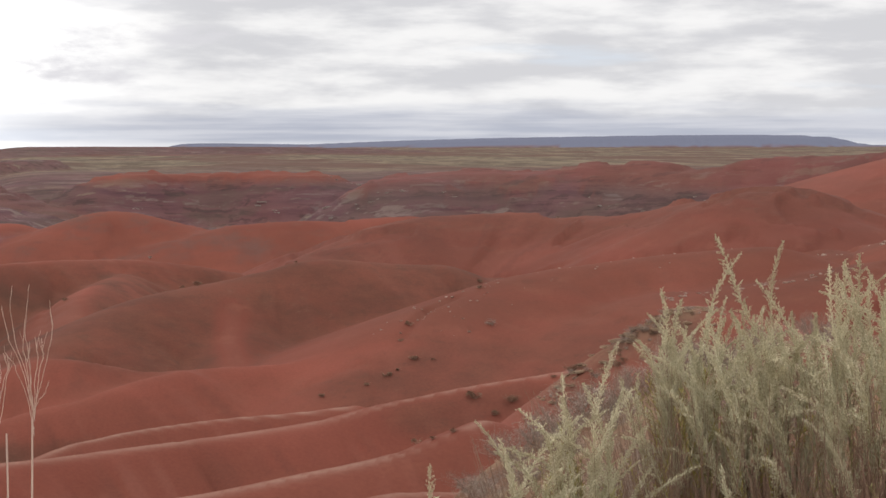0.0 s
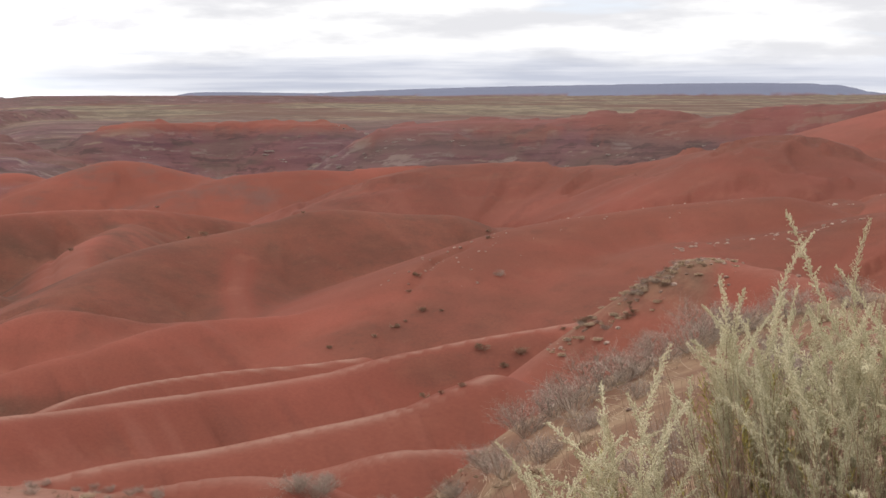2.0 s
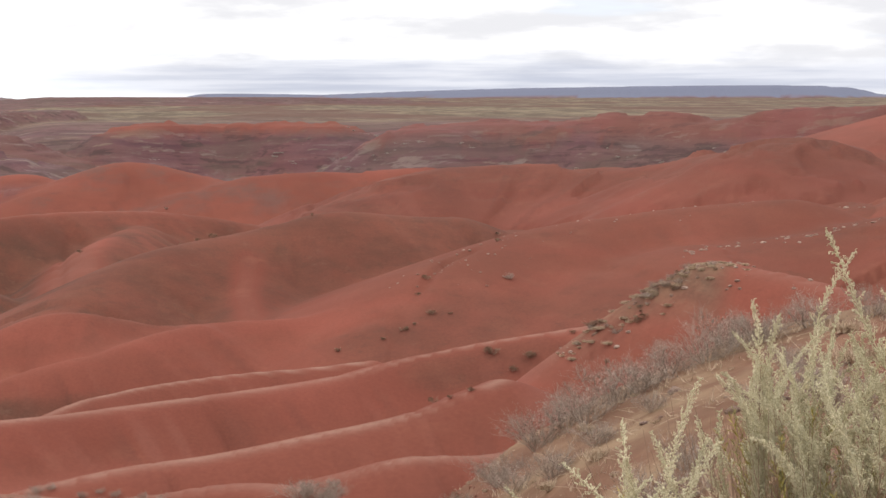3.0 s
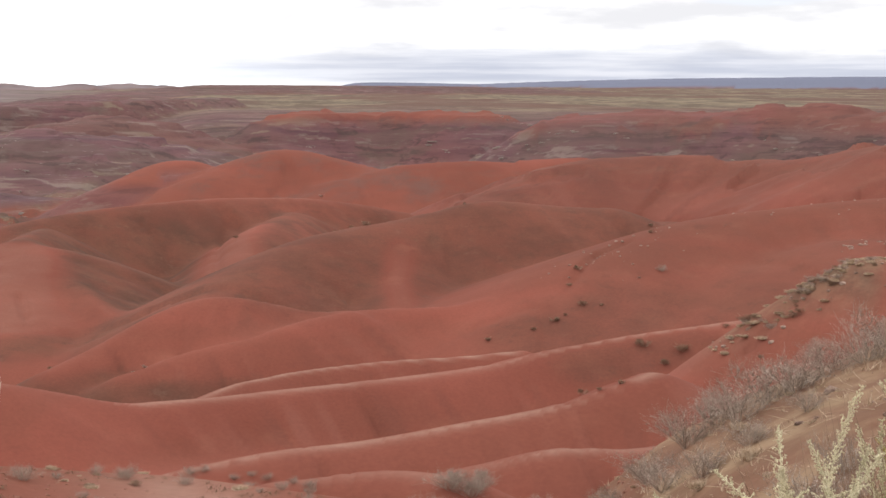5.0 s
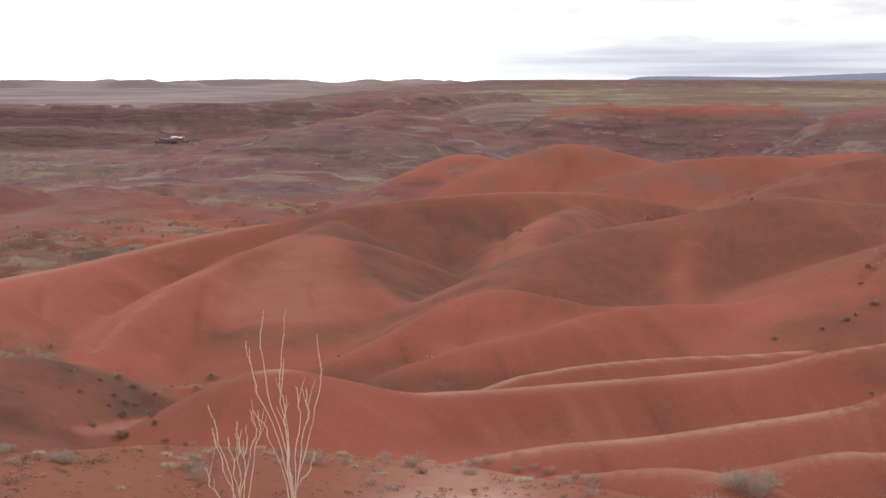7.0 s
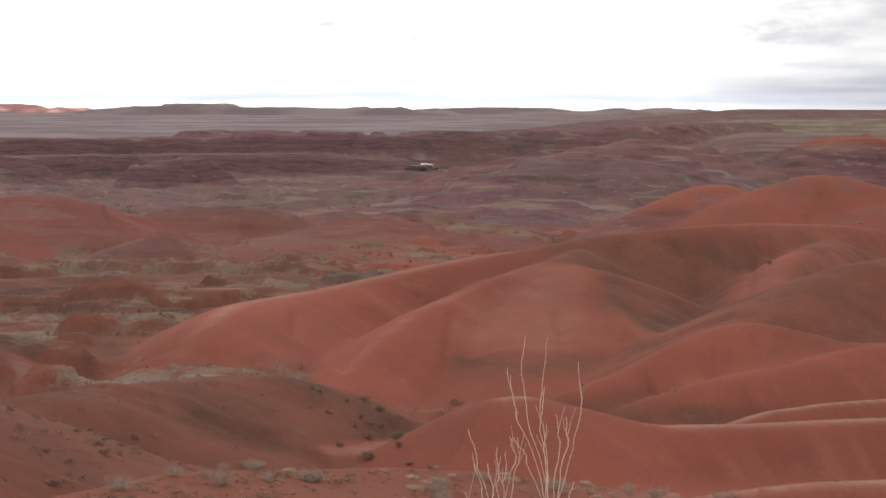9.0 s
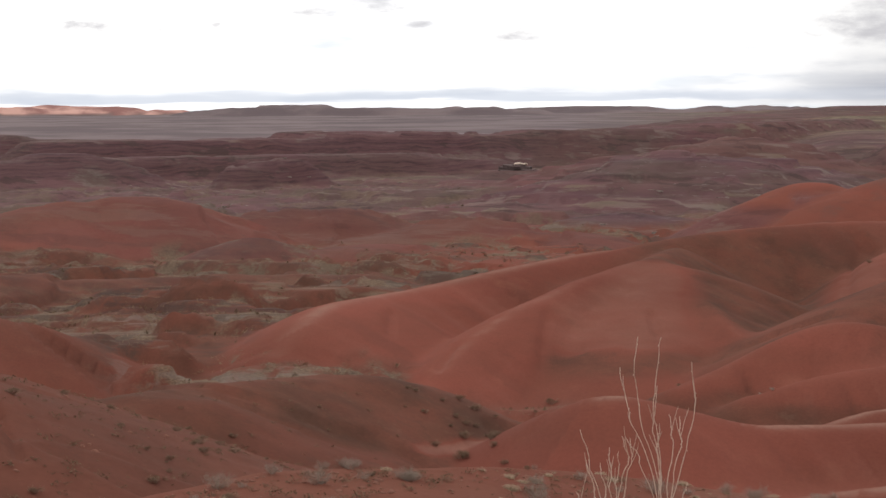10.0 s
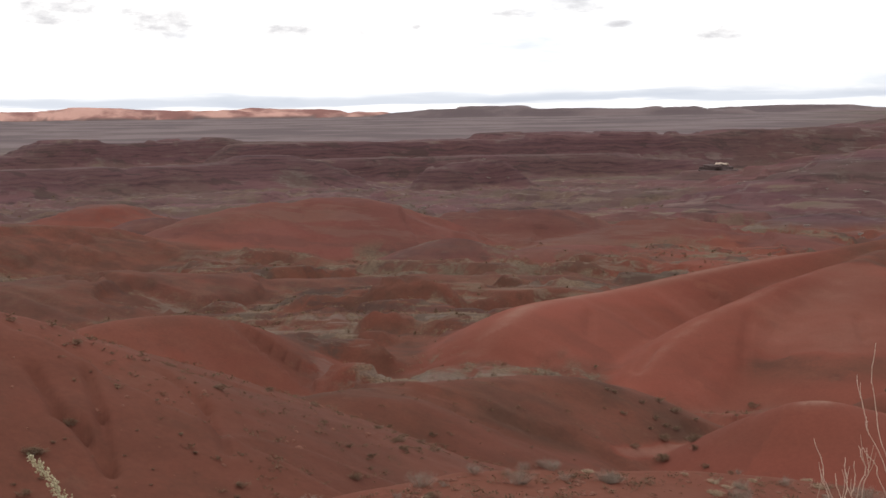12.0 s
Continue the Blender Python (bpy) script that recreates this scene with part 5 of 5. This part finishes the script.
def wash_scrub():
    """Low dark bushes that speckle the floors and the rough brown slopes."""
    s, rng = Shape(), random.Random(78)
    n = 9000
    a = np.random.RandomState(6)
    turn, far = a.uniform(3, 37, n), 74 * np.exp(a.uniform(0, math.log(480 / 74), n))
    x, y = -np.sin(np.radians(turn)) * far, np.cos(np.radians(turn)) * far
    z, soils = ground_height(x, y, True)
    ok = soils["hill"] < 0.6
    keep = ok & (fractal(x, y, 30, 4, 35) + 0.5 * a.uniform(-1, 1, n) > 0.02)
    for px, py, pz, r in zip(x[keep], y[keep], z[keep], far[keep]):
        size = (0.06 + 0.26 * rng.random() ** 2.2) * (0.8 + r / 400)
        p = Vector((px, py, pz))
        for _ in range(16):
            q = p + Vector((rng.gauss(0, 0.45), rng.gauss(0, 0.45), rng.uniform(0.0, 0.6))) * size
            s.leaf(q, rand_dir(rng, 0.5), Vector((0, 0, 1)), size * rng.uniform(0.4, 0.8), size * 0.35)
    # small tufts and clods on the brown slope
    n = 2600
    turn, far = a.uniform(11, 37, n), 22 * np.exp(a.uniform(0, math.log(76 / 22), n))
    x, y = -np.sin(np.radians(turn)) * far, np.cos(np.radians(turn)) * far
    keep = fractal(x, y, 9, 4, 63) + 0.5 * a.uniform(-1, 1, n) > 0.05
    for px, py, pz in zip(x[keep], y[keep], ground_height(x, y)[keep]):
        size = 0.04 + 0.14 * rng.random() ** 2
        for _ in range(26):
            q = Vector((px, py, pz)) + Vector((rng.gauss(0, 0.5), rng.gauss(0, 0.5), rng.uniform(0.0, 0.5))) * size
            s.leaf(q, rand_dir(rng, 0.4), Vector((0, 0, 1)), size * rng.uniform(0.25, 0.5), size * 0.2)
    # and along the bench
    n = 2600
    turn, u = a.uniform(-19, 33, n), 1 - 0.5 * a.uniform(0, 1, n) ** 1.6
    far = np.interp(turn, LIP_TURN, LIP_FAR) * u
    x, y = -np.sin(np.radians(turn)) * far, np.cos(np.radians(turn)) * far
    keep = fractal(x, y, 3, 4, 65) + 0.5 * a.uniform(-1, 1, n) > 0.1
    for px, py, pz in zip(x[keep], y[keep], ground_height(x, y)[keep]):
        size = 0.03 + 0.09 * rng.random() ** 2
        for _ in range(36):
            q = Vector((px, py, pz)) + Vector((rng.gauss(0, 0.5), rng.gauss(0, 0.5), rng.uniform(0.0, 0.6))) * size
            s.leaf(q, rand_dir(rng, 0.4), Vector((0, 0, 1)), size * rng.uniform(0.2, 0.4), size * 0.16)
    tagged(new("wash_scrub", mesh_of("wash_scrub", s, DARK_LEAF)), "low dark scrub speckling the washes and slopes", "scrub", kind="stuff")


wash_scrub()


def butte_cap():
    """Ledges of hard rock that top a lone butte: stacked broken slabs, the uppermost pale."""
    cap = tagged(new("butte_cap"), "layered dark rock ledges under a pale slab on a butte", "rock")
    a = [r for r in RIDGES if r[0] == "butte"][0][4]
    mid = (a[0] + a[-1]) / 2
    cap.location = (mid[0], mid[1], gh(mid[0], mid[1]) - 0.3)
    rng = random.Random(9)
    for k, (wide, deep, high, z, mat) in enumerate([(11.0, 7, 0.9, 0.0, DARK_ROCK), (9.2, 5.6, 0.7, 0.9, DARK_ROCK), (6.4, 4.6, 0.7, 1.6, DARK_ROCK), (3.6, 2.6, 0.4, 2.3, PALE_STALK)]):
        bm = bmesh.new()
        bmesh.ops.create_cube(bm, size=1)
        bmesh.ops.subdivide_edges(bm, edges=bm.edges[:], cuts=4, use_grid_fill=True)
        for v in bm.verts:
            v.co = Vector((v.co.x * wide, v.co.y * deep, v.co.z * high + z))
            v.co += 0.65 * noise.noise_vector(v.co * 0.6 + Vector((k * 7, 0, 0)))
        me = bpy.data.meshes.new("ledge")
        bm.to_mesh(me)
        bm.free()
        me.materials.append(mat)
        part("ledge", me, None, cap).location = (rng.uniform(-1.1, 1.1), rng.uniform(-.3, .3), 0)


butte_cap()


# stones
def rock_mesh(seed, flat=0.6):
    rng = random.Random(seed)
    bm = bmesh.new()
    bmesh.ops.create_icosphere(bm, subdivisions=2, radius=0.5)
    for v in bm.verts:
        d = v.co.normalized()
        v.co *= 1 + 0.35 * noise.noise(d * 1.7 + Vector((seed * 3.1, 0, 0))) + 0.15 * noise.noise(d * 4.0 + Vector((0, seed, 0)))
        v.co.z *= flat
        for axis in (Vector((1, 0.2, 0.3)), Vector((-0.3, 1, 0.2)), Vector((0.1, -0.2, 1))):
            axis = axis.normalized()
            over = v.co.dot(axis) - 0.30
            if over > 0:
                v.co -= axis * over * 0.8
    me = bpy.data.meshes.new("rock")
    bm.to_mesh(me)
    bm.free()
    me.materials.append(ROCK)
    return me


ROCKS = [rock_mesh(k + 1, 0.45 + 0.1 * (k % 3)) for k in range(5)]


def rock(x, y, wide, label, group):
    ob = tagged(new("rock", rnd.choice(ROCKS)), label, "rock", group)
    ob.matrix_basis = (Matrix.Translation((x, y, gh(x, y) + 0.02 * wide)) @ Matrix.Rotation(rnd.uniform(0, 6.28), 4, "Z") @ Matrix.Rotation(rnd.uniform(-.25, .25), 4, "X")
                       @ Matrix.Diagonal((wide, wide * rnd.uniform(0.6, 1.0), wide * rnd.uniform(0.6, 1.0), 1)))


def rock_line(name, count, spread, low, high, label, group):
    line = [r for r in RIDGES if r[0] == name][0][4]
    for _ in range(count):
        i = rnd.randrange(len(line) - 1)
        p = line[i] + (line[i + 1] - line[i]) * rnd.random()
        rock(p[0] + rnd.gauss(0, spread), p[1] + rnd.gauss(0, spread), rnd.uniform(low, high), label, group)


rock_line("second_rise", 60, 1.6, 0.08, 0.30, "weathered sandstone block on the slope", "stones along the rise")
rock_line("right_slope_low", 30, 1.6, 0.15, 0.7, "pale weathered sandstone block on the slope", "stones along the upper ledge")
rock_line("right_slope_near", 60, 1.3, 0.1, 0.5, "pale weathered sandstone block on the slope", "stones along the lower ledge")
rock_line("rock_knoll", 90, 1.7, 0.07, 0.36, "tan sandstone rubble on the knoll", "stones of the knoll")
for _ in range(70):
    a = rnd.random()
    x, y = 27.2 + 6.6 * a + rnd.gauss(0, 0.8), 63.0 - 1.5 * a + rnd.gauss(0, 0.8)
    ob = tagged(new("grass_tuft", rnd.choice(TUFTS)), "straw-coloured tuft of dry grass among rubble", "grass tuft", "dry grass tufts of the knoll")
    w = rnd.uniform(0.2, 0.5)
    ob.matrix_basis = Matrix.Translation((x, y, gh(x, y) - 0.01)) @ Matrix.Rotation(rnd.uniform(0, 6.28), 4, "Z") @ Matrix.Diagonal((w, w, w * 0.8, 1))
for _ in range(34):
    a = rnd.random()
    x, y = 27.6 + 6.2 * a + rnd.gauss(0, 0.9), 62.9 - 1.4 * a + rnd.gauss(0, 0.9)
    if rnd.random() < 0.4:
        shrub("desert_shrub", "dark olive shrub on the rubble knoll", "shrubs of the rubble knoll", [("foliage", rnd.choice(LEAVES)), ("branching", rnd.choice(LITTLE_TWIGS))], x, y, rnd.uniform(0.25, 0.75), 0.6)
    else:
        shrub("desert_shrub", "pale straw-coloured dry shrub on the rubble knoll", "shrubs of the rubble knoll", [("branching", rnd.choice(TWIGS)), ("dry_foliage", rnd.choice(GREY_LEAVES))], x, y, rnd.uniform(0.3, 0.8), 0.6)
# broken pale ledges far out in the grey clay
LEDGES = [(68, 480, 10.3), (95, 489, 2.5), (105, 481, 2.4), (109, 474, 2.4), (107, 407, 1.8), (107, 400, 1.8), (117, 398, 2.1), (41, 561, 4.0), (22, 427, 2.4), (-21, 358, 2.5),
          (-11, 378, 8.0), (5, 383, 8.1), (-14, 358, 3.8), (-8, 278, 2.6), (-64, 367, 2.9), (-183, 387, 4.5), (-114, 256, 2.0), (-167, 434, 2.6), (-10, 289, 2.5),
          (132, 394, 4.4), (120, 397, 2.9), (174, 373, 7.3), (177, 366, 4.3), (136, 390, 4.4), (105, 403, 3.5), (113, 397, 2.9), (133, 490, 10.8), (125, 395, 2.9)]


def pale_ledges():
    """Thin broken slabs of pale rock that crop out in rows from the grey clay."""
    rng, a = random.Random(12), np.random.RandomState(12)
    pts = []
    for x, y, run in LEDGES:
        side = Vector((y, -x, 0)).normalized()
        for _ in range(max(2, int(run / 1.5))):
            p = Vector((x, y, 0)) + side * rng.uniform(-0.6, 0.6) * run
            pts.append((p.x + rng.gauss(0, 0.6), p.y + rng.gauss(0, 1.2)))
    n = 5000
    turn, far = a.uniform(-36, 34, n), a.uniform(290, 540, n)
    x, y = -np.sin(np.radians(turn)) * far, np.cos(np.radians(turn)) * far
    keep = ground_height(x, y, True)[1]["mauve"] * (fractal(x, y / 0.35, 60, 5, 71) + 0.25 * a.uniform(-1, 1, n)) > 0.44
    pts += list(zip(x[keep], y[keep]))
    s = Shape()
    for (px, py), z in zip(pts, heights(pts)):
        wide, deep, high = rng.uniform(0.5, 3.4), rng.uniform(0.3, 0.8), rng.uniform(-0.06, 0.02)
        turn = rng.gauss(0, 0.3) - math.atan2(px, py)
        c, d, b = math.cos(turn), math.sin(turn), len(s.v)
        ring = [(math.cos(w) * rng.uniform(0.7, 1.1), math.sin(w) * rng.uniform(0.7, 1.1)) for w in (0.3, 1.2, 2.2, 3.1, 4.2, 5.3)]
        for up, grow in ((-0.4, 1.1), (high, 0.95)):
            for u, v in ring:
                u, v = u * wide * grow / 2, v * deep * grow / 2
                s.v.append((px + c * u - d * v, py + d * u + c * v, float(z) + up + 0.06 * rng.random()))
        s.f.append(tuple(range(b + 6, b + 12)))
        for k in range(6):
            m = (k + 1) % 6
            s.f.append((b + k, b + m, b + 6 + m, b + 6 + k))
    tagged(new("pale_ledges", mesh_of("pale_ledges", s, PALE_ROCK)), "broken pale rock ledges in grey clay", "rock ledges", kind="stuff")


pale_ledges()


def clay_clods():
    """Clods and chips of red clay strewn over the bench and the brown slope."""
    rng, a = random.Random(14), np.random.RandomState(14)
    n = 6400
    turn = a.uniform(-20, 36, n)
    lip = np.interp(turn, LIP_TURN, LIP_FAR)
    far = np.where(np.arange(n) % 3 > 0, lip * (1 - 0.5 * a.uniform(0, 1, n) ** 1.5), 24 + 34 * a.uniform(0, 1, n))
    keep = (far < lip) | (turn > 12)
    x, y = -np.sin(np.radians(turn)) * far, np.cos(np.radians(turn)) * far
    keep = keep & (fractal(x, y, 4, 4, 67) + 0.6 * a.uniform(-1, 1, n) > 0.05)
    s = Shape()
    for px, py, pz, r in zip(x[keep], y[keep], ground_height(x, y)[keep], far[keep]):
        wide = (0.025 + 0.10 * rng.random() ** 2.5) * (1 if r < 24 else 1.7)
        b = len(s.v)
        ring = [(math.cos(w) * rng.uniform(0.6, 1.1), math.sin(w) * rng.uniform(0.6, 1.1)) for w in (0.2, 1.3, 2.2, 3.3, 4.3, 5.4)]
        for up, grow in ((-0.03, 1.15), (0.10 * wide, 0.8)):
            for u, v in ring:
                s.v.append((px + u * wide * grow / 2, py + v * wide * grow / 2, float(pz) + up + 0.10 * wide * rng.random()))
        s.v.append((px, py, float(pz) + 0.30 * wide))
        for k in range(6):
            m = (k + 1) % 6
            s.f += [(b + k, b + m, b + 6 + m, b + 6 + k), (b + 6 + k, b + 6 + m, b + 12)]
    tagged(new("clay_clods", mesh_of("clay_clods", s, CLOD)), "clods and chips of red clay on the ground", "clods", kind="stuff")


clay_clods()
for _ in range(36):
    turn = rnd.uniform(-33, 33)
    x, y = at_turn(turn, float(np.interp(turn, LIP_TURN, LIP_FAR)) * rnd.uniform(0.5, 1.0))
    rock(x, y, rnd.uniform(0.03, 0.12), "small weathered stone on the bench", "loose stones on the bench")

for _ in range(90):
    turn, far = rnd.uniform(-44, -14), rnd.uniform(5.5, 15.5)
    x, y = at_turn(turn, far)
    rock(x, y, 0.02 + 0.16 * rnd.random() ** 3, "small tan stone on the sandy slope", "loose stones on the near slope")
for _ in range(130):
    turn = rnd.uniform(-44, -13)
    far = rnd.uniform(6, 15.3)
    x, y = at_turn(turn, far)
    ob = tagged(new("grass_tuft", rnd.choice(TUFTS)), "small straw-coloured tuft of dry grass", "grass tuft", "dry grass tufts on the near slope")
    w = 0.08 + 0.26 * rnd.random() ** 1.5
    ob.matrix_basis = Matrix.Translation((x, y, gh(x, y) - 0.01)) @ Matrix.Rotation(rnd.uniform(0, 6.28), 4, "Z") @ Matrix.Diagonal((w, w, w * 0.9, 1))
for _ in range(16):
    turn, far = rnd.uniform(-34, -15), rnd.uniform(8.5, 13.5)
    x, y = at_turn(turn, far)
    shrub("grey_shrub", "leafless grey twiggy shrub on the rocky slope", "dead shrubs on the near slope",
          [("branching", rnd.choice(TWIGS)), ("dry_foliage", rnd.choice(GREY_LEAVES))], x, y, rnd.uniform(0.3, 0.7), 0.7)

# more low plants along the lip of the bench
for k in range(80):
    turn = rnd.choice(CLUMPS) + rnd.gauss(0, 0.9)
    x, y = at_turn(turn, float(np.interp(turn, LIP_TURN, LIP_FAR)) * rnd.choice((rnd.gauss(0.985, 0.02), rnd.uniform(0.6, 0.98))))
    if rnd.random() < 0.5:
        shrub("grey_shrub", "low grey twiggy shrub on bare clay", "low grey shrubs on the bench", [("branching", rnd.choice(TWIGS)), ("dry_foliage", rnd.choice(GREY_LEAVES))],
              x, y, 0.14 + 0.34 * rnd.random() ** 2, 0.75)
    else:
        shrub("desert_shrub", DARK, "low dark shrubs on the bench", [("foliage", rnd.choice(LEAVES)), ("branching", rnd.choice(LITTLE_TWIGS))], x, y, 0.08 + 0.16 * rnd.random() ** 1.5, 0.6)


def slope_litter():
    """Straws, fallen twigs and dead tufts that litter the near slope."""
    s, rng = Shape(), random.Random(79)
    n = 5200
    a = np.random.RandomState(8)
    turn, far = a.uniform(-46, -12, n), 4.5 * np.exp(a.uniform(0, math.log(16.5 / 4.5), n))
    x, y = -np.sin(np.radians(turn)) * far, np.cos(np.radians(turn)) * far
    z = ground_height(x, y)
    keep = fractal(x, y, 2.2, 4, 37) + 0.5 * a.uniform(-1, 1, n) > 0.0
    for px, py, pz in zip(x[keep], y[keep], z[keep]):
        p = Vector((px, py, pz))
        if rng.random() < 0.5:
            tuft(s, rng, p, rng.uniform(0.04, 0.13), 9)
        else:
            d = rand_dir(rng)
            d.z = abs(d.z) * 0.25
            s.tube(bent(rng, p + Vector((0, 0, 0.01)), d, rng.uniform(0.06, 0.3), 3, 0.15), 0.003, 0.0015)
    tagged(new("slope_litter", mesh_of("slope_litter", s, STRAW)), "dry straws and fallen twigs littering the sandy slope", "plant litter", kind="stuff")


slope_litter()
